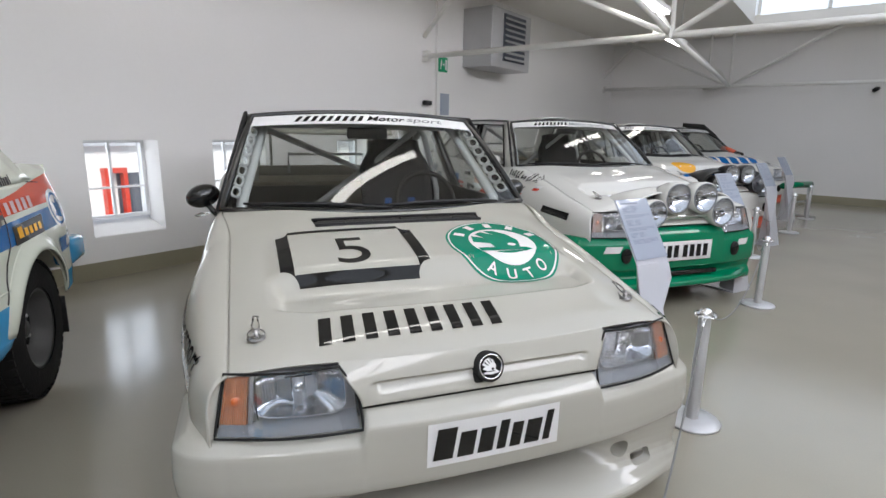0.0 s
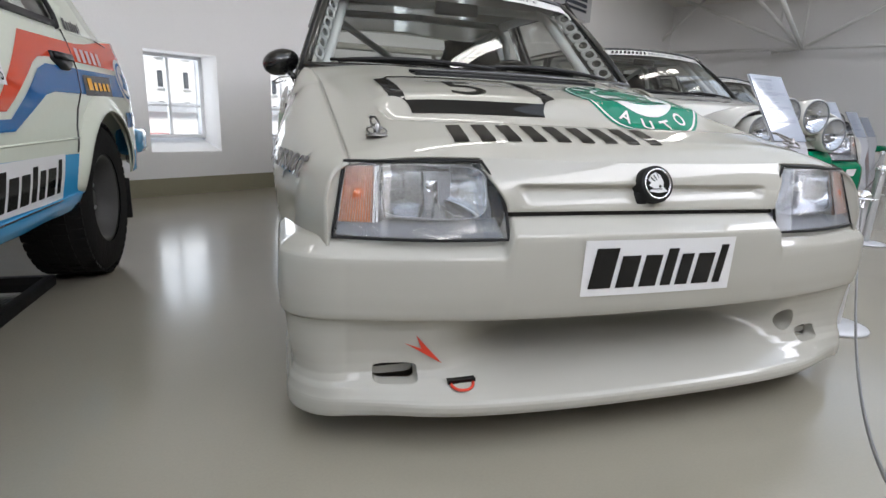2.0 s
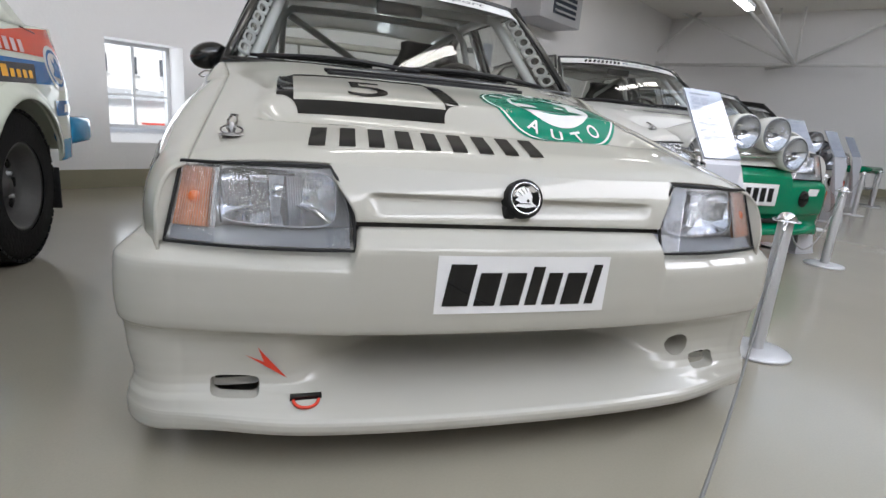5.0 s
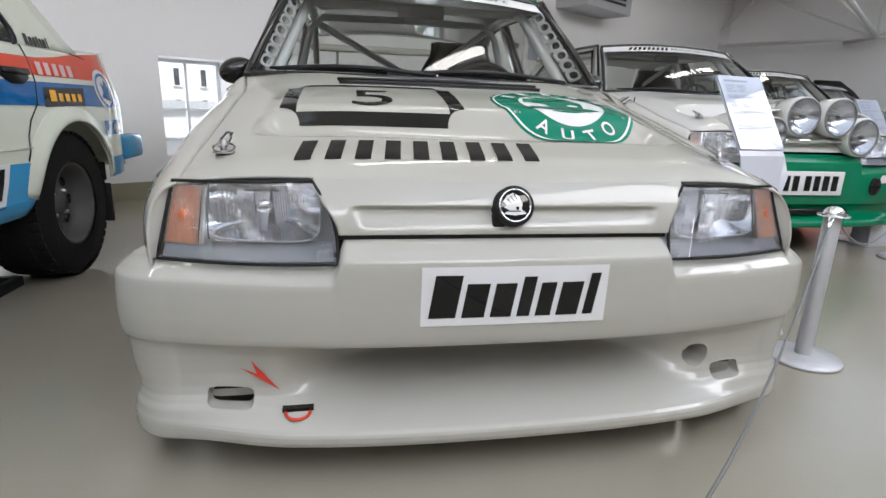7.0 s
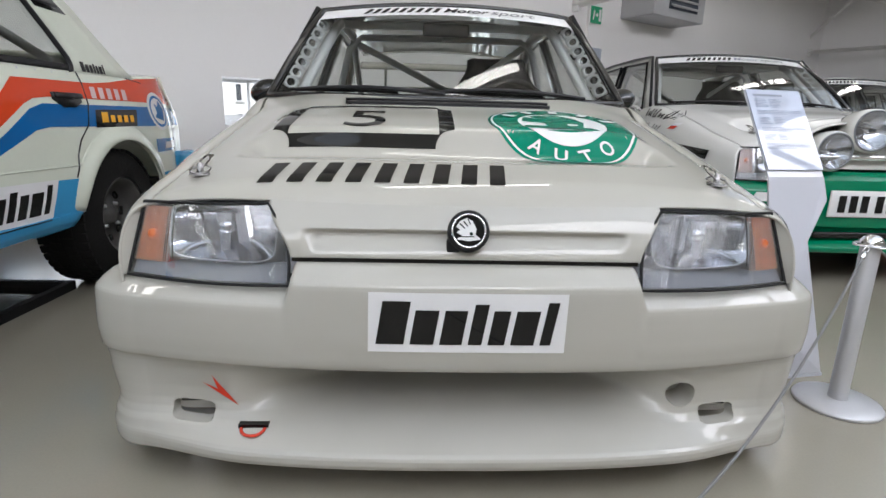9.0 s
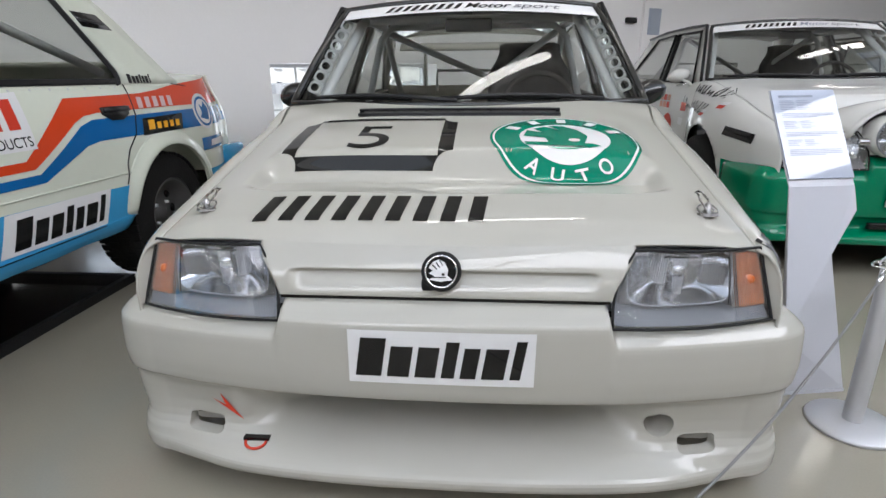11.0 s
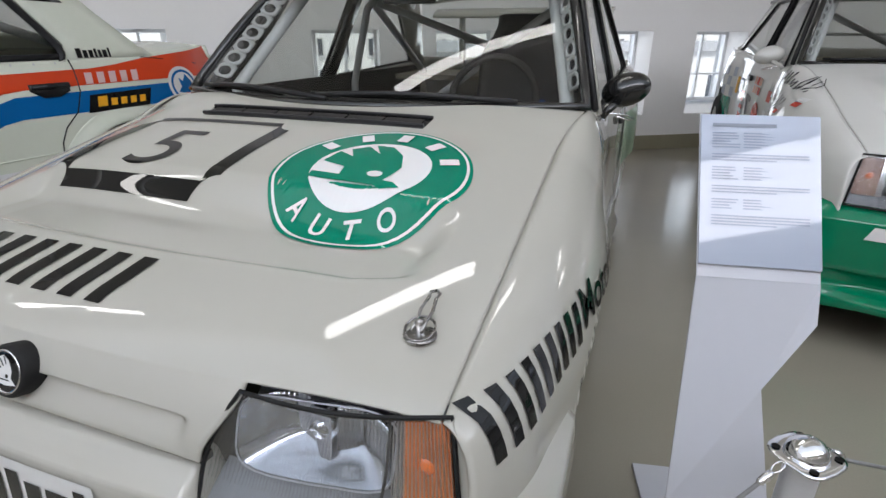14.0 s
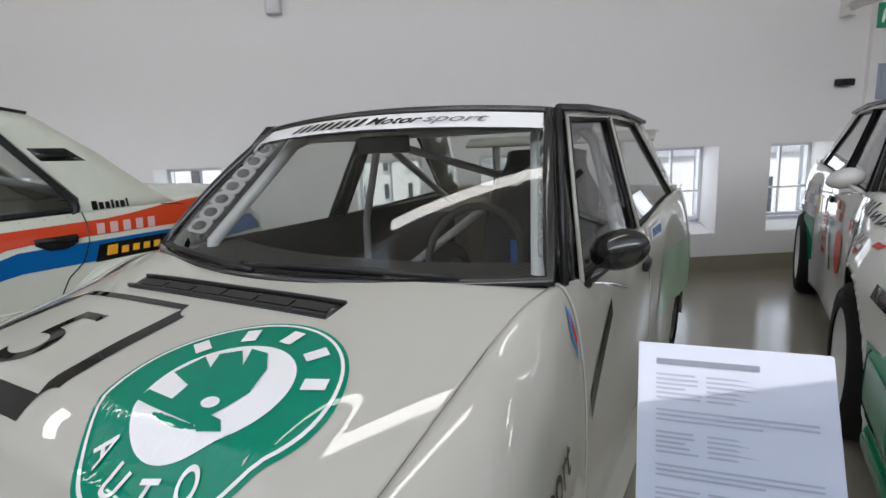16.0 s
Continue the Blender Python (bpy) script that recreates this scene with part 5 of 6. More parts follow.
for k in range(5):
    FLANK_PATCHES.append(("flank", [(2.26, 0.43 + 0.048 * k), (2.40, 0.43 + 0.048 * k), (2.40, 0.455 + 0.048 * k), (2.26, 0.455 + 0.048 * k)], M_REDV))
FLANK_PATCHES += [("flank", [(0.24, 0.555), (0.46, 0.575), (0.46, 0.625), (0.24, 0.605)], M_BLACKV)]
# chequered rows and the red panel of the doors
for k in range(12):
    i, j = k % 4, k // 4
    if (i + j) % 2 == 0:
        FLANK_PATCHES.append(("flank", [(2.75 + 0.12 * i, 0.56 + 0.075 * j), (2.86 + 0.12 * i, 0.56 + 0.075 * j), (2.86 + 0.12 * i, 0.63 + 0.075 * j), (2.75 + 0.12 * i, 0.63 + 0.075 * j)], M_INK))
FLANK_PATCHES += [("flank", [(1.74 + 0.115 * math.cos(k * math.tau / 24), 0.525 + 0.10 * math.sin(k * math.tau / 24)) for k in range(24)], M_REDV), ("flank", [(1.98, 0.40), (2.04, 0.40), (2.16, 0.62), (2.10, 0.62)], M_BLACKV), ("flank", [(1.98, 0.60), (2.16, 0.62), (2.16, 0.645), (1.98, 0.63)], M_BLACKV), ("flank", [(2.78, 0.32), (3.05, 0.32), (3.05, 0.55), (2.78, 0.55)], M_VINYL_GREEN)]

ECHELON = Vector((2.40, 1.69, 0.0))
CAR_SHIFT = Vector((-0.06, 0.0, 0.0))
SPOTS = [(-0.313, 0.632, 0.092), (-0.130, 0.740, 0.105), (0.115, 0.740, 0.105), (0.30, 0.632, 0.100)]
rally_hatch("rally_car", "white rally hatchback with green bumper and four spot lamps", Matrix.Translation(ECHELON + CAR_SHIFT), M_PAINT2, M_GREEN, True, SPOTS, M_PAINT2, FLANK_PATCHES)
rally_hatch("rally_car", "white rally hatchback with orange-red bumper and spot lamps", Matrix.Translation(ECHELON * 2.0 + CAR_SHIFT), M_PAINT2, M_ORANGE, False, SPOTS, M_PLASTIC,
            [("hood", [(-0.25 + 0.16 * math.cos(k * math.tau / 20), 0.55 + 0.13 * math.sin(k * math.tau / 20)) for k in range(20)], M_YELLOW), ("hood", [(-0.55, 0.18), (0.5, 0.18), (0.5, 0.26), (-0.55, 0.26)], M_BLUE)], M_PAINT2)
fourth = rally_hatch("rally_car", "white rally hatchback with dark blue hood lettering bars", Matrix.Translation(ECHELON * 3.0 + CAR_SHIFT), M_PAINT2, M_ORANGE, False, [], M_PAINT2,
            [("hood", [(-0.50 + 0.22 * k, 0.35), (-0.34 + 0.22 * k, 0.35), (-0.34 + 0.22 * k, 0.60), (-0.50 + 0.22 * k, 0.60)], M_BLUE) for k in range(5)], M_PAINT2)
rally_hatch("rally_car", "pale rally hatchback with green bumper and front bar", Matrix.Translation(ECHELON * 4.0 + CAR_SHIFT), M_PAINT2, M_GREEN, False, [], M_PAINT2,
            [("hood", [(-0.50 + 0.22 * k, 0.35), (-0.34 + 0.22 * k, 0.35), (-0.34 + 0.22 * k, 0.60), (-0.50 + 0.22 * k, 0.60)], M_SKYBLUE) for k in range(5)])


part("side_panel", tube([(0.30, 2.0, 1.43), (0.54, 1.74, 1.41), (0.63, 1.55, 1.24), (0.70, 1.36, 1.03)], 0.055, 10), M_DARK, fourth, "dark windscreen pillar panel")
part("pillar_patch", tube([(0.70, 1.36, 1.03), (0.75, 1.12, 0.94)], 0.058, 10), M_ORANGE, fourth, "orange pillar patch")
part("pillar_tip", tube([(0.75, 1.12, 0.94), (0.77, 0.98, 0.91)], 0.05, 10), M_DARK, fourth)


def padded_rail(m):
    r = thing("padded_rail", "low barrier rail with a green padded top", "barrier rail", m=m)
    part("pad", tube([(-0.38, 0, 0.52), (0.0, 0, 0.525), (0.38, 0, 0.52)], 0.05, 10), M_GREEN, r, "green padded tube")
    for sg in (-1, 1):
        part("leg", tube([(sg * 0.34, 0, 0.50), (sg * 0.36, 0, 0.02)], 0.018, 8), M_STEEL, r)
        part("foot", box(0.06, 0.3, 0.02, sg * 0.36, 0, 0.01), M_STEEL, r, bevel=0.004)
    part("lower_bar", tube([(-0.34, 0, 0.25), (0.34, 0, 0.25)], 0.015, 8), M_STEEL, r)


padded_rail(pose(7.50, 4.62, 0, 0, 0, 8))


# ---- the striped rally coupe ----
C_O = Vector((-2.40, -1.62, 0.0))
coupe = thing("rally_coupe", "pale cream rally coupe with red and blue stripes", "car", "exhibited cars", m=Matrix.Translation(C_O))
CW_Y, CW_R, ARCH_Z, ARCH_R = 3.17, 0.325, 0.34, 0.355
C_PROFILE = [(1.85, 1.40), (2.15, 1.455), (2.80, 1.455), (2.90, 1.436), (3.08, 1.307), (3.40, 1.035), (3.475, 0.988)]


def coupe_side_x(y, z):
    if z > 0.985:
        hip = 0.785 - (z - 0.985) * 0.25
    else:
        hip = 0.845 - 0.06 * max(0.0, (z - 0.72) / 0.265) ** 1.5 - 0.006 * smooth(0.50, 0.40, z)
    tail = 0.14 * smooth(3.55, 4.12, y) ** 1.5
    flare = 0.03 * math.exp(-(((y - CW_Y) / 0.40) ** 2)) * smooth(0.85, 0.5, z)
    return hip - tail + flare


def coupe_top(y):
    """The flank's upper edge: the belt, the rising tail lip and the tail's drop."""
    if y < 3.40:
        return 0.985
    if y < 3.93:
        return 0.985 + 0.045 * ((y - 3.40) / 0.53) ** 1.3
    return 1.03 - 0.15 * smooth(3.93, 4.06, y) - 0.05 * smooth(4.04, 4.12, y)


def coupe_flank(sg):
    def skin(u, v):
        y = 0.1 + 4.02 * u
        z = 0.40 + (coupe_top(y) - 0.40) * v
        return (sg * coupe_side_x(y, z), y, z)

    bm = grid(skin, 160, 40)
    for wy in (0.80, CW_Y):
        bmesh.ops.delete(bm, geom=[f for f in bm.faces if math.hypot(f.calc_center_median().y - wy, f.calc_center_median().z - ARCH_Z) < ARCH_R - 0.005], context="FACES")
        for v in bm.verts:
            d = math.hypot(v.co.y - wy, v.co.z - ARCH_Z)
            if ARCH_R - 0.05 < d < ARCH_R + 0.035 and v.is_boundary and v.co.z > 0.405:
                v.co.y, v.co.z = wy + (v.co.y - wy) * ARCH_R / d, ARCH_Z + (v.co.z - ARCH_Z) * ARCH_R / d
    part("flank", bm, M_PALE, coupe, thick=0.008, out=(sg, 0, 0))
    for wy in (0.80, CW_Y):

        def lip(u, v, wy=wy):
            a = radians(10 + 160 * u)
            r = ARCH_R - 0.006 + 0.075 * v
            y, z = wy + r * math.cos(a), ARCH_Z + r * math.sin(a)
            return (sg * (coupe_side_x(y, z) + 0.0015 + 0.024 * (1 - smooth(0.15, 1.0, v)) * math.sin(math.pi * min(1, max(0, u))) ** 0.4), y, z)

        part("arch_lip", grid(lip, 40, 10), M_PALE, coupe, "flared wheel arch lip", thick=0.006, out=(sg, 0, 0))
        wheel = build_wheel(coupe, sg * 0.72, wy, CW_R, CW_R, 0.225, M_RIMGREY, 0, 0.88)
        bm = bmesh.new()
        for k in range(46):
            a = k * math.tau / 46
            for row in (-0.085, -0.03, 0.03, 0.085):
                m = Matrix.Translation((sg * (0.72 + row), wy, CW_R)) @ Matrix.Rotation(a + (0.07 if row in (-0.03, 0.085) else 0), 4, "X") @ Matrix.Translation((0, 0, CW_R - 0.003 - (0.006 if abs(row) > 0.05 else 0.0)))
                box(0.045, 0.032, 0.012, m=m, bm=bm)
        part("tread", bm, M_TYRE, wheel, "blocky tyre tread", shade=False)


for sg in (-1, 1):
    coupe_flank(sg)


def profile_z(keys, y):
    for (a, za), (b, zb) in zip(keys, keys[1:]):
        if a <= y <= b:
            return za + (zb - za) * (0.6 * (y - a) / (b - a) + 0.4 * smooth(a, b, y))
    return keys[-1][1]


def coupe_roof(u, v):
    x, y = 2 * u - 1, 1.85 + 1.625 * v
    z = profile_z(C_PROFILE, y)
    return (x * (coupe_side_x(min(y, 3.4), z) - 0.002), y, z + 0.035 * (1 - abs(x) ** 5))


def coupe_deck(u, v):
    x, y = 2 * u - 1, 3.46 + 0.47 * v
    z = coupe_top(y)
    return (x * (coupe_side_x(y, z) - 0.002), y, z + 0.06 * (1 - abs(x) ** 3) * (1 - 0.6 * v))


roof_bm = grid(coupe_roof, 40, 80)
bmesh.ops.delete(roof_bm, geom=[f for f in roof_bm.faces if abs(f.calc_center_median().x) < 0.56 and 2.95 < f.calc_center_median().y < 3.36], context="FACES")
part("rear_window", grid(lambda u, v: Vector(coupe_roof(0.1 + 0.8 * u, 0.668 + 0.27 * v)) + Vector((0, 0.004, 0.004)), 16, 16), M_GLASS, coupe, "sloped rear window").visible_shadow = False
part("roof", roof_bm, M_PALE, coupe, "cream roof sloping to the tail", thick=0.02, out=(0, 0, 1))
part("deck_lid", grid(coupe_deck, 24, 16), M_PALE, coupe, thick=0.02, out=(0, 0, 1))
part("hood", grid(lambda u, v: ((2 * u - 1) * 0.74, 0.08 + 1.14 * v, 0.82 + 0.165 * v - 0.03 * (2 * u - 1) ** 4), 12, 10), M_PALE, coupe, thick=0.02)
part("windscreen", grid(lambda u, v: ((2 * u - 1) * (0.76 - 0.09 * v), 1.20 + 0.66 * v - 0.05 * math.sin(math.pi * u), 0.985 + 0.43 * v), 10, 6), M_GLASS, coupe, "clear windscreen", thick=0.004)
part("tail_panel", grid(lambda u, v: ((2 * u - 1) * 0.70, 3.95 + 0.13 * smooth(0, 0.35, v) + 0.02 * v, 1.03 - 0.63 * v), 10, 12), M_PALE, coupe, thick=0.02)
for sg in (-1, 1):
    cf = lambda off, sg=sg: (lambda y, z: (sg * (coupe_side_x(y, z) + off), y, z))
    skin, lay, top, lg = cf(0.0), cf(0.0022), cf(0.0040), cf(0.0055)
    part("side_frame", flat([(2.70, 1.40), (2.771, 1.36), (3.004, 1.052), (2.99, 0.985), (3.475, 0.985), (3.40, 1.035), (3.24, 1.172), (3.08, 1.307), (2.90, 1.436), (2.80, 1.455), (2.15, 1.455), (1.85, 1.40), (1.20, 0.985), (1.26, 0.985), (1.90, 1.355), (2.2, 1.40)], skin, 0.12), M_PALE, coupe, "cream pillar and roof rail", thick=0.012, out=(sg, 0, 0))
    part("door_glass", flat([(1.26, 0.987), (1.90, 1.355), (2.2, 1.40), (2.70, 1.40), (2.771, 1.36), (3.004, 1.052), (2.99, 0.987)], cf(-0.008), 0.3), M_GLASS, coupe, "clear side window").visible_shadow = False
    rear = [(2.70, 1.398), (2.755, 1.362), (2.84, 1.245), (2.93, 1.125), (2.985, 1.045), (2.99, 1.015), (2.98, 0.992)]
    part("window_trim", grid(lambda u, v, rear=rear, sg=sg: (lambda k, f: (lambda y, z: (sg * (coupe_side_x(y, z) + 0.004 + 0.008 * math.sin(math.pi * v)), y - 0.034 * v + 0.006, z - 0.012 * v))(rear[k][0] + (rear[k + 1][0] - rear[k][0]) * f, rear[k][1] + (rear[k + 1][1] - rear[k][1]) * f))(min(5, int(u * 6)), u * 6 - min(5, int(u * 6))), 30, 6), M_PLASTIC, coupe, "glossy black window trim", thick=0.004, out=(sg, 0, 0))
    part("belt_trim", flat([(1.30, 0.987), (2.985, 0.987), (2.975, 1.012), (1.30, 1.012)], cf(0.003), 0.1), M_PLASTIC, coupe, "black belt strip", thick=0.004)
    part("roof_rail", tube([(sg * (coupe_side_x(2, z) + 0.004), y, z) for y, z in ((1.9, 1.422), (2.15, 1.462), (2.5, 1.466), (2.8, 1.463), (2.89, 1.447))], 0.008, 6), M_PLASTIC, coupe, "black drip rail")
    for k in range(11):
        y = 1.98 + 0.095 * k
        part("rivet", ring(y, 0.972, 0.005, 0.005, 0, lay, 8), M_STEEL, coupe)
    gill = part("pillar_gill", flat([(2.85, 1.289), (3.004, 1.287), (3.081, 1.226), (2.892, 1.230)], lay, 0.1), M_BLACKV, coupe, "black pillar air gill", thick=0.006)
    part("gill_slat", flat([(2.875, 1.262), (3.03, 1.258), (3.045, 1.247), (2.88, 1.25)], top, 0.1), M_PLASTIC, gill, thick=0.004)
    part("red_stripe", flat([(0.2, 0.695), (2.336, 0.695), (2.60, 0.842), (2.66, 0.864), (2.75, 0.872), (3.3, 0.872), (4.07, 0.866), (4.035, 0.90), (3.985, 0.96), (3.93, 1.026), (3.75, 1.008), (3.55, 0.992), (3.39, 0.978), (3.22, 0.955), (3.08, 0.943), (2.59, 0.937), (2.304, 0.728), (0.2, 0.728)], lay, 0.05), M_RED, coupe, "orange-red stripe")
    part("blue_stripe", flat([(0.2, 0.642), (2.37, 0.640), (2.62, 0.745), (2.70, 0.757), (3.3, 0.752), (4.10, 0.745), (4.085, 0.848), (3.3, 0.848), (2.70, 0.846), (2.62, 0.825), (2.354, 0.674), (0.2, 0.675)], lay, 0.05), M_BLUE, coupe, "deep blue stripe")
    part("sill_band", flat([(0.2, 0.402), (2.83, 0.402), (2.835, 0.46), (2.86, 0.543), (2.5, 0.556), (2.0, 0.568), (0.2, 0.58)], lay, 0.05), M_SKYBLUE, coupe, "sky-blue lower band")
    prof = [(0.853, 0.408), (0.852, 0.396), (0.846, 0.375), (0.83, 0.352), (0.80, 0.340), (0.70, 0.336)]
    part("sill_lip", grid(lambda u, v, sg=sg: (lambda k, f: (sg * (prof[k][0] + (prof[k + 1][0] - prof[k][0]) * f), 0.95 + (1.88 - 0.09 * v) * u, prof[k][1] + (prof[k + 1][1] - prof[k][1]) * f - 0.01 * u * v + 0.003 * math.sin(u * 31) * v))(min(4, int(v * 5)), v * 5 - min(4, int(v * 5))), 60, 20), M_SKYBLUE, coupe, "folded sky-blue sill edge", thick=0.006)
    part("sill_crease", tube([(sg * 0.853, 1.0 + 0.09 * k, 0.403) for k in range(19)], 0.003, 6), M_BLACKV, coupe)
    part("tail_band", flat([(3.53, 0.402), (4.08, 0.402), (4.08, 0.50), (3.515, 0.50)], lay, 0.05), M_SKYBLUE, coupe)
    st = part("door_sticker", flat([(2.108, 0.418), (2.634, 0.404), (2.688, 0.553), (2.16, 0.563)], top, 0.06), M_WHITEV, coupe, "white sticker with black plain bars")
    marks("sticker_mark", st, M_BLACKV, "", 2.165, 0.430, 0.45, 0.108, lg, SEVEN, 0.34, 0.22, 0.24)
    marks("pillar_mark", coupe, M_BLACKV, "black plain bars", 3.045, 0.99, 0.175, 0.042, top, SEVEN, 0.05, 0.3, 0.26)
    marks("stripe_mark", coupe, M_PINKV, "pale pink plain bars", 3.03, 0.876, 0.29, 0.05, lg, tuple(("bar", 1, 1) for _ in range(5)), 0.2, 0.7, 0.2)
    pt = part("dark_patch", flat([(2.99, 0.75), (3.335, 0.752), (3.377, 0.832), (3.026, 0.827)], top, 0.06), M_BLACKV, coupe, "black patch with amber bars")
    marks("patch_mark", pt, M_YELLOW, "", 3.045, 0.772, 0.27, 0.038, lg, (("bar", 1.0, 1.2),) + tuple(("bar", 0.7, 0.85) for _ in range(4)), 0.35, 0.4, 0.26)
    part("round_mark", ring(3.605, 0.827, 0.108, 0.100, 0, top, 36), M_WHITEV, coupe, "round blue and white mark")
    part("round_mark_ring", ring(3.605, 0.827, 0.090, 0.083, 0.84, lg, 36), M_BLUE, coupe)
    part("round_mark_core", flat([(3.55, 0.795), (3.64, 0.775), (3.665, 0.84), (3.63, 0.885), (3.60, 0.85), (3.575, 0.87), (3.58, 0.82)], lg, 0.04), M_BLUE, coupe)
    part("tail_sticker", flat([(3.50, 0.612), (3.86, 0.612), (3.88, 0.682), (3.505, 0.682)], top, 0.06), M_BLUE, coupe, "blue and white tail sticker")
    part("tail_sticker_mark", flat([(3.60, 0.628), (3.84, 0.628), (3.855, 0.664), (3.615, 0.664)], lg, 0.06), M_WHITEV, coupe)
    handle = part("door_handle", flat([(2.77, 0.893), (2.945, 0.893), (2.94, 0.856), (2.89, 0.836), (2.82, 0.836), (2.77, 0.866)], cf(0.010), 0.2), M_PLASTIC, coupe, "black flap door handle", thick=0.012)
    part("handle_grip", flat([(2.775, 0.892), (2.94, 0.892), (2.94, 0.872), (2.775, 0.872)], cf(0.022), 0.2), M_PLASTIC, handle, thick=0.01)
    wp = part("word_panel", flat([(2.105, 0.766), (2.372, 0.766), (2.382, 0.968), (2.148, 0.958)], top, 0.08), M_WHITEV, coupe, "white panel with red bars")
    marks("word_panel_mark", wp, M_REDV, "", 2.135, 0.84, 0.20, 0.105, lg, (("bar", 1, 1), ("bar", 1, 1), ("bar", 1, 1)), 0.05, 0.55, 0.12)
    part("word_panel_word", lettering("PRODUCTS", 2.122, 0.778, 0.238, 0.036, lg), M_BLACKV, wp)
    part("door_gap", tube([lay(y, z) for y, z in ((2.995, 0.985), (3.0, 0.94), (2.99, 0.85), (2.94, 0.76), (2.865, 0.70), (2.83, 0.64), (2.82, 0.585), (2.80, 0.55))], 0.003, 6), M_BLACKV, coupe)
    part("tail_seam", tube([lay(y, z) for y, z in ((3.39, 0.984), (3.5, 0.972), (3.75, 0.938), (4.04, 0.892))], 0.0025, 6), M_BLACKV, coupe)
    part("swage", tube([cf(0.0005)(1.0 + 0.08 * k, 0.612 - 0.0006 * k) for k in range(24)], 0.004, 6), M_PALE, coupe)
    # rear bumper end and mud flap
    part("bumper_end", box(0.10, 0.30, 0.14, sg * 0.745, 4.03, 0.517), M_SKYBLUE, coupe, "sky-blue rear bumper end", bevel=0.03)
    part("mud_flap", box(0.20, 0.018, 0.20, sg * 0.73, 3.545, 0.265), M_RUBBER, coupe, "black rubber mud flap", bevel=0.004)
    part("cage_stay", tube([(sg * 0.60, 1.9, 1.38), (sg * 0.60, 2.15, 1.36), (sg * 0.60, 3.12, 1.04)], 0.02, 10), M_CAGE, coupe, "grey roll cage stay")
    part("cage_hoop", tube([(sg * 0.66, 2.12, 0.9), (sg * 0.60, 2.15, 1.36), (0, 2.15, 1.40)], 0.02, 10), M_CAGE, coupe)
part("rear_bumper", box(1.36, 0.09, 0.115, 0, 4.14, 0.51), M_SKYBLUE, coupe, "sky-blue rear bumper", bevel=0.03)
part("underbody", box(1.38, 3.7, 0.1, 0, 2.0, 0.39), M_DARK, coupe, shade=False)
part("cabin_floor", box(1.46, 2.0, 0.42, 0, 2.3, 0.66), M_DARK, coupe, "dark cabin interior", shade=False)


def drip_tray():
    t = thing("drip_tray", "shallow black steel tray under the striped coupe", "tray", m=Matrix.Translation((-2.25, 0.55, 0.0)))
    part("pan", box(1.0, 1.6, 0.008, 0, 0, 0.006), M_CHROME, t, "shiny pan", shade=False)
    for x, y, w, d in ((-0.5, 0, 0.03, 1.63), (0.5, 0, 0.03, 1.63), (0, -0.8, 0.97, 0.03), (0, 0.8, 0.97, 0.03)):
        part("edge", box(w, d, 0.04, x, y, 0.02), M_RUBBER, t, shade=False)


drip_tray()


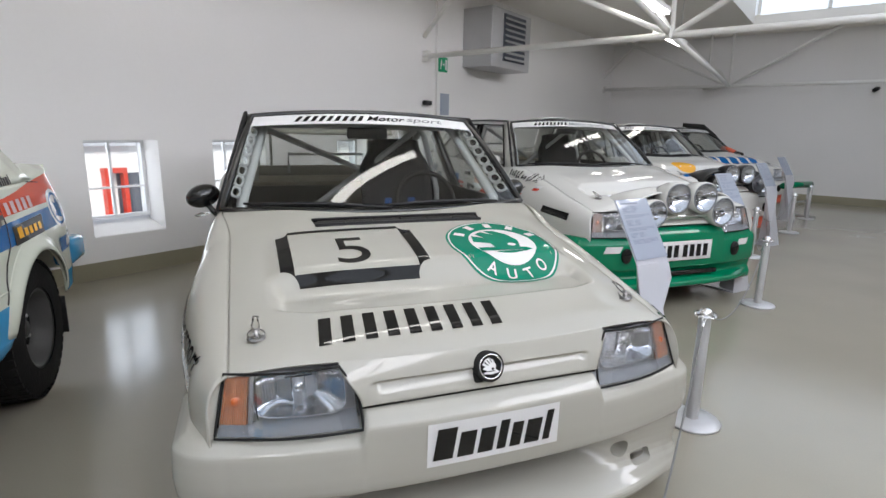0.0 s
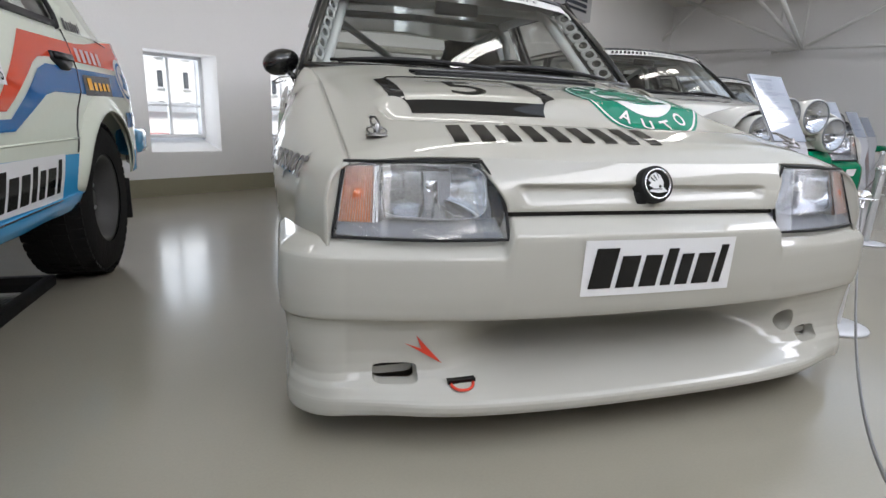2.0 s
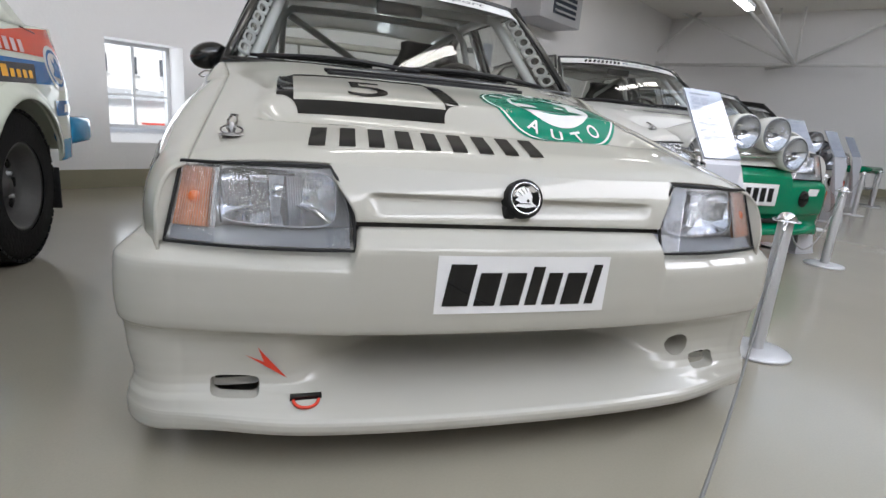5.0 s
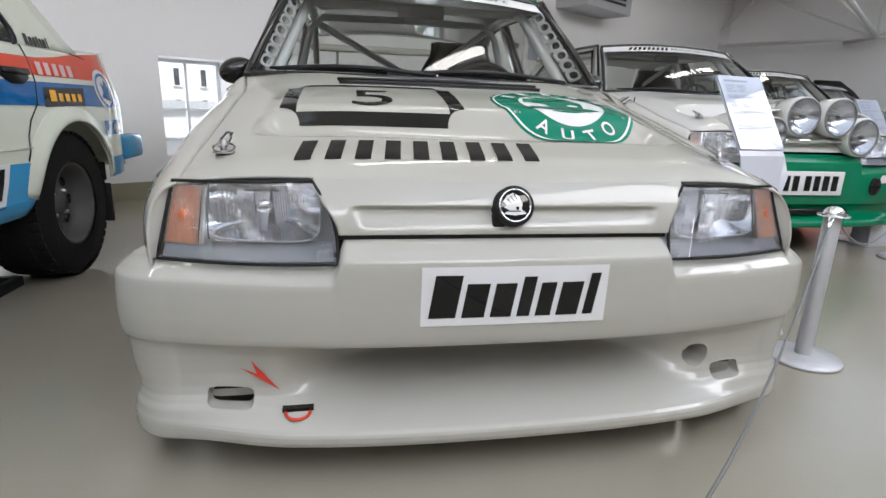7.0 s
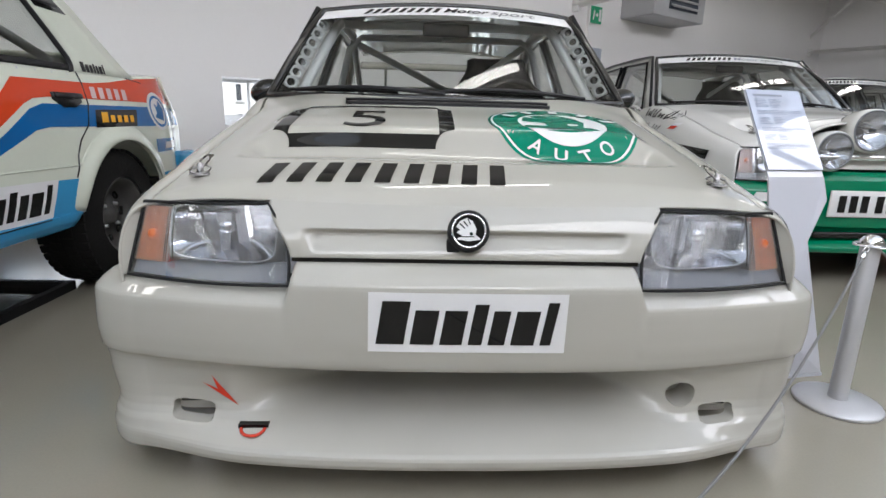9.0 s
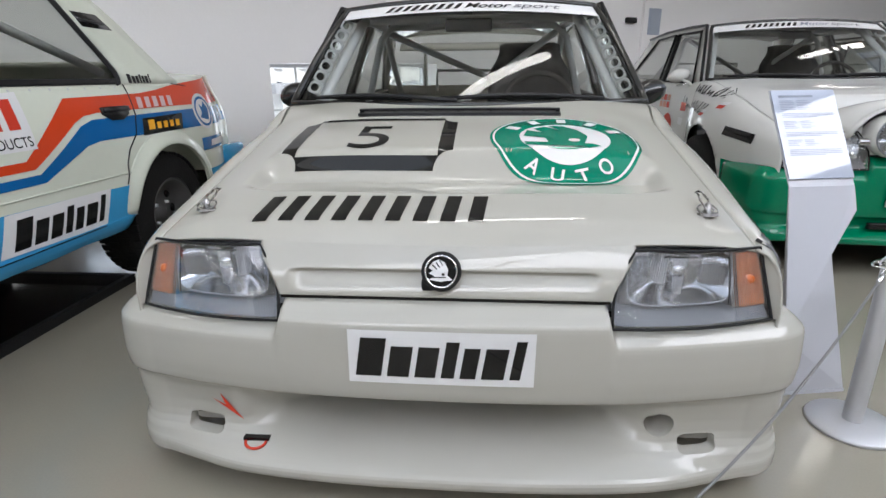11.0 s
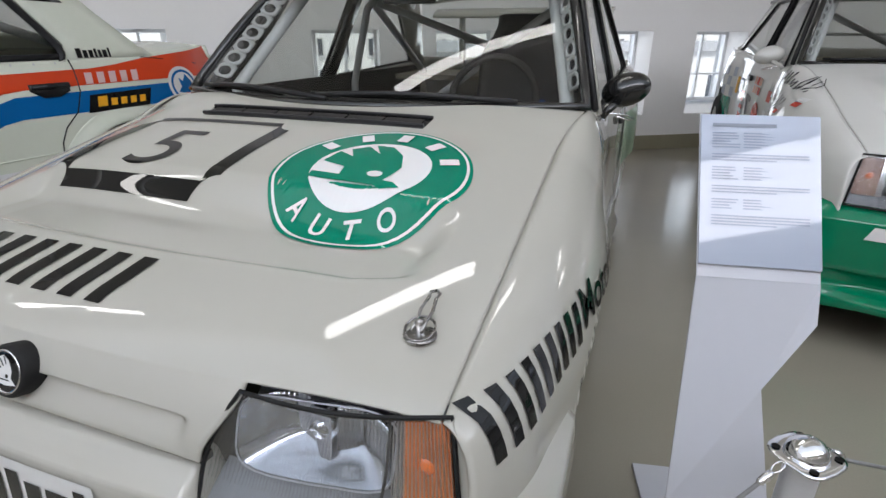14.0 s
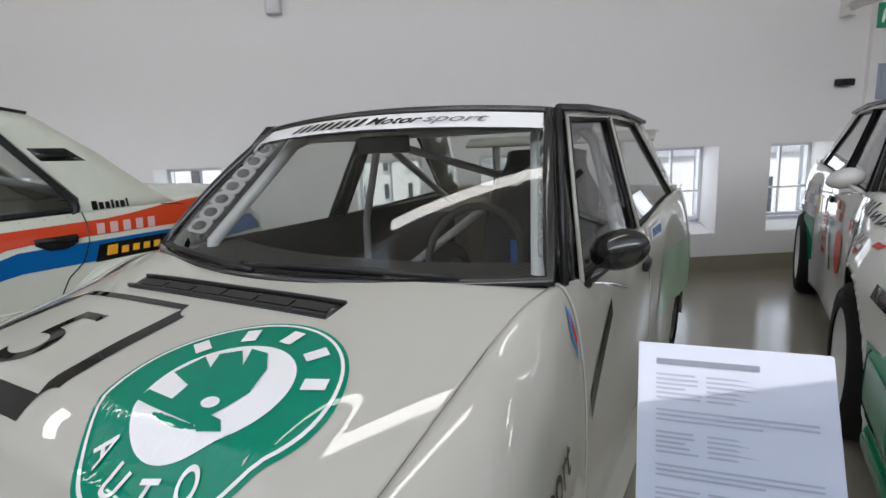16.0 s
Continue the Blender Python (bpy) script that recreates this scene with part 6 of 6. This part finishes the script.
# ---- information stands ----
def info_stand(m):
    st = thing("info_stand", "white folded metal information stand on the floor", "sign stand", "information stands", m=m)
    w = 0.11

    def sheet(pts, name, label=""):
        bm = bmesh.new()
        rows = [[bm.verts.new((sx * hw, y, z)) for sx in (-1, 1)] for y, z, hw in pts]
        for a, b in zip(rows, rows[1:]):
            bm.faces.new((a[0], a[1], b[1], b[0]))
        return part(name, bm, M_SIGN, st, label, shade=False, thick=0.004, bevel=0.0015)

    def leaf(name, pts, mt=M_SIGN, thick=0.004, label=""):
        bm = bmesh.new()
        bm.faces.new([bm.verts.new(p) for p in pts])
        bmesh.ops.triangulate(bm, faces=bm.faces)
        return part(name, bm, mt, st, label, shade=False, thick=thick)

    sheet([(-0.012, 0.667, w), (0.158, 0.952, w)], "top_panel")
    leaf("front_leg", [(-w, -0.012, 0.667), (w, -0.012, 0.667), (w, -0.039, 0.595), (0.03, -0.070, 0.462), (-0.121, -0.133, 0.21)])
    leaf("folded_leg", [(0.03, -0.070, 0.462), (0.125, -0.129, 0.012), (-0.10, -0.129, 0.012), (-0.121, -0.133, 0.21)])
    leaf("side_leg", [(-w, -0.008, 0.663), (-0.121, -0.129, 0.21), (-0.10, -0.125, 0.012), (-0.06, 0.02, 0.012), (-0.055, 0.0, 0.40)])
    leaf("foot_plate", [(-0.102, -0.132, 0.010), (0.128, -0.132, 0.010), (0.06, 0.19, 0.010), (-0.113, 0.185, 0.010)], thick=0.010)
    fn = lambda u, v: Vector((u, 0.158 * v - 0.0052, 0.689 + 0.263 * v + 0.0032))
    ps = part("printed_sheet", flat([(-0.109, 0.0), (0.109, 0.0), (0.109, 0.99), (-0.109, 0.99)], fn, 0.5), M_PAPER, st, "glossy printed sheet under clear acrylic", shade=False, thick=0.004)
    fi = lambda u, v: Vector((u, 0.158 * v - 0.0064, 0.689 + 0.263 * v + 0.0039))
    random.seed(5)
    bars = bmesh.new()
    flat([(-0.088, 0.905), (0.03, 0.905), (0.03, 0.93), (-0.088, 0.93)], fi, 0.5, bars)
    part("title_bar", bars, M_INK, ps, shade=False)
    v = 0.86
    for block, n, full in ((0, 6, 0), (1, 3, 1), (2, 5, 0), (3, 3, 1), (4, 4, 0), (5, 4, 1)):
        bars = bmesh.new()
        for k in range(n):
            u1 = (0.088 if k < n - 1 else 0.03) if full else -0.055 + random.random() * 0.02
            flat([(-0.088, v), (u1, v), (u1, v + 0.008), (-0.088, v + 0.008)], fi, 0.6, bars)
            if not full:
                flat([(-0.03, v), (0.0 + random.random() * 0.03, v), (0.0, v + 0.008), (-0.03, v + 0.008)], fi, 0.6, bars)
            v -= 0.019
        v -= 0.03
        part("text_block", bars, M_PALEINK, ps, "small grey text as bars", shade=False)
    return st


STAND = Vector((1.138, 0.641, 0.0))
first = info_stand(pose(*STAND, 0, 0, 10.3))
STEP = Vector((2.0, 1.29, 0))
for k in range(1, 4):
    copy_thing(first, pose(STAND.x + STEP.x * k, STAND.y + STEP.y * k, 0, 0, 0, 10.3))


# ---- barrier posts and cable ----
def barrier_post(m):
    p = thing("barrier_post", "low brushed-steel barrier post on a round base", "barrier post", "barrier posts", m=m)
    part("base", lathe([(0.0, 0.0), (0.118, 0.0), (0.12, 0.006), (0.116, 0.012), (0.06, 0.016), (0.0255, 0.020)], 44), M_ALU, p)
    part("pole", lathe([(0.0255, 0.012), (0.0255, 0.498), (0.022, 0.506)], 28), M_ALU, p)
    cap = part("cap", lathe([(0.020, 0.500), (0.030, 0.503), (0.031, 0.509), (0.029, 0.518), (0.022, 0.528), (0.011, 0.534), (0.0, 0.535)], 32), M_CHROME, p)
    lobes = grid(lambda u, v: (lambda r, a: (r * math.cos(a), r * math.sin(a), 0.5065 + 0.0025 * math.sin(math.pi * v)))(0.024 + (0.022 + 0.007 * abs(math.cos(2 * u * math.tau)) ** 3) * v, u * math.tau), 96, 6, close_u=True)
    collar = part("collar", lobes, M_CHROME, cap, "flat chromed cable collar with four eyes", thick=0.003)
    for k in range(4):
        a = k * math.tau / 4
        part("eye", lathe([(0.0, 0.0), (0.0065, 0.0)], 16, m=Matrix.Translation((0.042 * math.cos(a), 0.042 * math.sin(a), 0.5105))), M_BLACKV, cap)
    for sg in (-1, 1):
        way = Vector((1.71, 1.38, 0)).normalized() * sg
        root = way * 0.045 + Vector((0, 0, 0.505))
        tip = way * 0.088 + Vector((0, 0, 0.476))
        along = (tip - root).normalized()
        side = along.cross(Vector((0, 0, 1))).normalized() * 0.006
        part("cable_hook", tube([root + along * (0.022 * (1 - math.cos(q)) * 0.55) + side * math.sin(q) for q in (k * math.tau / 14 for k in range(14))], 0.0018, 6, closed=True), M_CHROME, cap, "small spring hook")
        turn = along.to_track_quat("Z", "Y").to_matrix().to_4x4()
        part("ferrule", lathe([(0.0, 0.0), (0.0045, 0.001), (0.0065, 0.012), (0.006, 0.026), (0.003, 0.030), (0.0, 0.030)], 14, m=Matrix.Translation(root + along * 0.022) @ turn), M_CHROME, cap)
    return p


POSTS = [(-0.512, -1.032), (1.198, 0.352), (2.985, 1.50), (4.38, 2.74), (6.18, 3.67), (7.60, 4.46)]
post = barrier_post(pose(*POSTS[1], 0, 0, 0, 0))
for x, y in POSTS[:1] + POSTS[2:]:
    copy_thing(post, pose(x, y, 0))


def cable(a, b, sag, ends=(0.478, 0.478)):
    pts = []
    for i in range(25):
        t = i / 24
        pts.append((a[0] + (b[0] - a[0]) * t, a[1] + (b[1] - a[1]) * t, ends[0] + (ends[1] - ends[0]) * t - sag * 4 * t * (1 - t)))
    bm = tube(pts, 0.0034, 8)
    return tagged(part("barrier_cable", bm, M_CABLE, None, "thin grey barrier cable hanging between posts"), "thin grey barrier cable hanging between posts", "barrier cable", "barrier cables")


for (ax, ay), (bx, by) in zip(POSTS, POSTS[1:]):
    d = Vector((bx - ax, by - ay)).normalized() * 0.085
    cable((ax + d.x, ay + d.y), (bx - d.x, by - d.y), 0.31 if ax < 0 else 0.2)


# ---- fixtures on the walls and the roof structure ----
def air_heater():
    h = thing("air_heater", "grey wall-hung air heater with dark louvres", "air heater", kind="")
    s0, s1, o0, o1, z0, z1 = 2.9, 4.02, 0.04, 0.54, 2.17, 2.98
    bm = box(s1 - s0, o1 - o0, z1 - z0, (s0 + s1) / 2, (o0 + o1) / 2, (z0 + z1) / 2)
    bm.transform(ROOM)
    part("casing", bm, M_HVAC, h, shade=False, bevel=0.012)
    bm = box(s1 - s0 - 0.5, 0.02, z1 - z0 - 0.16, s0 + 0.62, o1 + 0.008, (z0 + z1) / 2 + 0.02)
    bm.transform(ROOM)
    part("louvre_frame", bm, M_DARKGLASS, h, shade=False)
    for k in range(8):
        bm = box(s1 - s0 - 0.55, 0.05, 0.016, 0, 0, 0)
        bm.transform(Matrix.Translation((s0 + 0.62, o1 + 0.035, z0 + 0.14 + k * 0.078)) @ Matrix.Rotation(radians(-35), 4, "X"))
        bm.transform(ROOM)
        part("slat", bm, M_HVAC, h, shade=False)


air_heater()


def truss(s):
    t = thing("roof_truss", "white tubular steel roof truss", "roof truss", "roof trusses", kind="structure")
    zb = 2.23

    def bar(a, b, r=0.03):
        part("truss_bar", tube([at_room(s + a[0], a[1], a[2]), at_room(s + b[0], b[1], b[2])], r, 10), M_TRUSS, t)

    bar((0, 0.0, zb), (0, DEPTH, zb), 0.034)
    bar((0, 0.0, 2.48), (0, 0.8, CEIL), 0.03)
    part("wall_bracket", box(0.06, 0.10, 0.14, m=Matrix.Translation(at_room(s, 0.05, zb)) @ Matrix.Rotation(WALL_TURN, 4, "Z")), M_TRUSS, t, shade=False)
    for o in ((3.21 if s < 5 else 2.65), 7.4):
        bar((0, o, zb), (0, o - 2.2, CEIL))
        bar((0, o, zb), (0, o + 1.75, CEIL))
        bar((0, o, zb), (0, o - 0.04, CEIL + 0.9), 0.024)
        bar((0, o - 0.42, zb + 0.42), (0, o - 0.42, CEIL), 0.024)
        bar((0, o, zb), (1.4, o - 0.9, CEIL))
        bar((0, o, zb), (-1.4, o - 0.9, CEIL))
        if s > 0:
            bar((0, o, zb), (min(6.45, S1 - s), o - (0.56 if o < 5 else 0.0), zb), 0.032)
        part("node_plate", box(0.16, 0.012, 0.12, m=Matrix.Translation(at_room(s, o, zb + 0.02)) @ Matrix.Rotation(WALL_TURN, 4, "Z")), M_TRUSS, t, shade=False)


for s in (-5.1, 2.05, 8.5):
    truss(s)


def strip_light(s, out, z):
    l = thing("strip_light", "long white fluorescent strip light under the ceiling", "strip light", "strip lights")
    bm = box(1.40, 0.13, 0.05, s, out, z + 0.04)
    bm.transform(ROOM)
    part("housing", bm, M_TRUSS, l, shade=False, bevel=0.006)
    bm = box(1.36, 0.105, 0.03, s, out, z + 0.002)
    bm.transform(ROOM)
    part("diffuser", bm, M_TUBE, l, shade=False)
    for k in (-0.5, 0.5):
        part("hanger", tube([at_room(s + k, out, z + 0.06), at_room(s + k, out, CEIL)], 0.004, 6), M_STEEL, l)


LIGHT_OUT, LIGHT_Z = 2.85, 2.62
for s, out in ((-7.8, LIGHT_OUT), (-4.7, LIGHT_OUT), (-1.65, 3.02), (2.25, 2.86), (4.75, 2.46), (-6.3, 8.3), (-3.2, 8.3), (-0.1, 8.3), (3.0, 8.3)):
    strip_light(s, out, LIGHT_Z)


def exit_sign():
    e = thing("exit_sign", "small green emergency exit sign on the wall", "sign")
    bm = box(0.20, 0.012, 0.20, 2.42, 0.048, 2.16)
    bm.transform(ROOM)
    part("plate", bm, M_EXIT, e, shade=False, bevel=0.003)
    lay = lambda u, v: ROOM @ Vector((2.42 + u, 0.0555, 2.16 + v))
    part("door_shape", flat([(0.045, -0.07), (0.085, -0.07), (0.085, 0.07), (0.045, 0.07)], lay, 0.3), M_WHITEV, e, shade=False)
    part("arrow", flat([(-0.02, -0.01), (0.005, -0.01), (0.005, -0.03), (0.035, 0.0), (0.005, 0.03), (0.005, 0.01), (-0.02, 0.01)], lay, 0.3), M_WHITEV, e, shade=False)
    part("figure_bar", flat([(-0.07, -0.06), (-0.05, -0.06), (-0.03, 0.03), (-0.045, 0.07), (-0.06, 0.03)], lay, 0.3), M_WHITEV, e, "plain white slanted bar", shade=False)


exit_sign()


def wall_fixture(name, label, category, s, z, w, h, d, mt, out=0.0):
    f = thing(name, label, category)
    bm = box(w, d, h, s, out + d / 2, z)
    bm.transform(ROOM)
    part("casing", bm, mt, f, bevel=0.01, shade=False)
    bm = box(w * 0.7, 0.006, h * 0.6, s, out + d + 0.003, z)
    bm.transform(ROOM)
    part("cover", bm, mt, f, shade=False, bevel=0.002)


wall_fixture("wall_speaker", "small white wall box", "wall box", -2.71, 2.39, 0.12, 0.14, 0.08, M_FRAME)
wall_fixture("wall_sensor", "small black double sensor box on the wall", "sensor", 2.10, 1.625, 0.15, 0.06, 0.06, M_PLASTIC)
wall_fixture("paper_notice", "pale blue paper notice on the wall", "notice", 2.48, 1.62, 0.21, 0.30, 0.004, M_PAPER, 0.04)
cc = thing("cctv_camera", "small black surveillance camera on the end wall", "camera")
ccm = Matrix.Translation(at_room(S1 - 0.12, 5.0, 2.13))
part("body", lathe([(0.0, -0.07), (0.035, -0.065), (0.04, 0.0), (0.03, 0.06), (0.0, 0.065)], 20, m=ccm @ Matrix.Rotation(radians(70), 4, "Y")), M_PLASTIC, cc)
part("bracket", tube([at_room(S1 - 0.12, 5.0, 2.13), at_room(S1, 5.0, 2.18)], 0.012, 8), M_PLASTIC, cc)


# ---- outside ----
tagged(part("ground", box(160, 160, 0.2, 0, 40, -4.3), M_FACADE2, None, shade=False), "grey paved yard outside", "ground", kind="structure")


def building(name, label, s0, s1, far, depth, z0, z1, mt, cols, rows, w, h):
    b = thing(name, label, "building")
    bm = box(s1 - s0, depth, z1 - z0, (s0 + s1) / 2, -far - depth / 2, (z0 + z1) / 2)
    bm.transform(ROOM)
    part("facade", bm, mt, b, shade=False)
    for i in range(cols):
        for j in range(rows):
            cs, cz = s0 + (i + 0.5) * (s1 - s0) / cols, z0 + (j + 0.55) * (z1 - z0) / rows
            bm = box(w, 0.1, h, cs, -far + 0.02, cz)
            bm.transform(ROOM)
            wd = part("window", bm, M_DARKGLASS, b, shade=False)
            bm = box(w + 0.2, 0.16, 0.08, cs, -far + 0.08, cz - h / 2 - 0.04)
            bm.transform(ROOM)
            part("sill", bm, M_FRAME, wd, shade=False)
    bm = box(s1 - s0 + 0.6, depth + 0.6, 0.4, (s0 + s1) / 2, -far - depth / 2, z1 + 0.2)
    bm.transform(ROOM)
    part("roof", bm, M_FACADE2, b, shade=False)
    return b


building("apartment_building", "white plastered building with rows of narrow windows", -6, 46, 30, 10, -4.2, 10.0, M_FACADE, 34, 8, 0.28, 0.95)
building("apartment_building", "pale plastered building with rows of small windows", -50, -12, 34, 10, -4.2, 9.0, M_FACADE, 18, 5, 0.8, 1.3)
shop = building("shop_building", "pale low building with a red framed entrance", 2, 36, 20, 6, -4.2, 0.35, M_FACADE, 12, 1, 0.9, 1.8)
for ds, w, h, z in ((-0.36, 0.16, 2.4, -1.85), (0.36, 0.16, 2.4, -1.85), (0, 0.9, 0.2, -0.65)):
    bm = box(w, 0.4, h, 5.65 + ds, -19.75, z)
    bm.transform(ROOM)
    part("red_portal", bm, M_REDV, shop, "red entrance frame", shade=False)
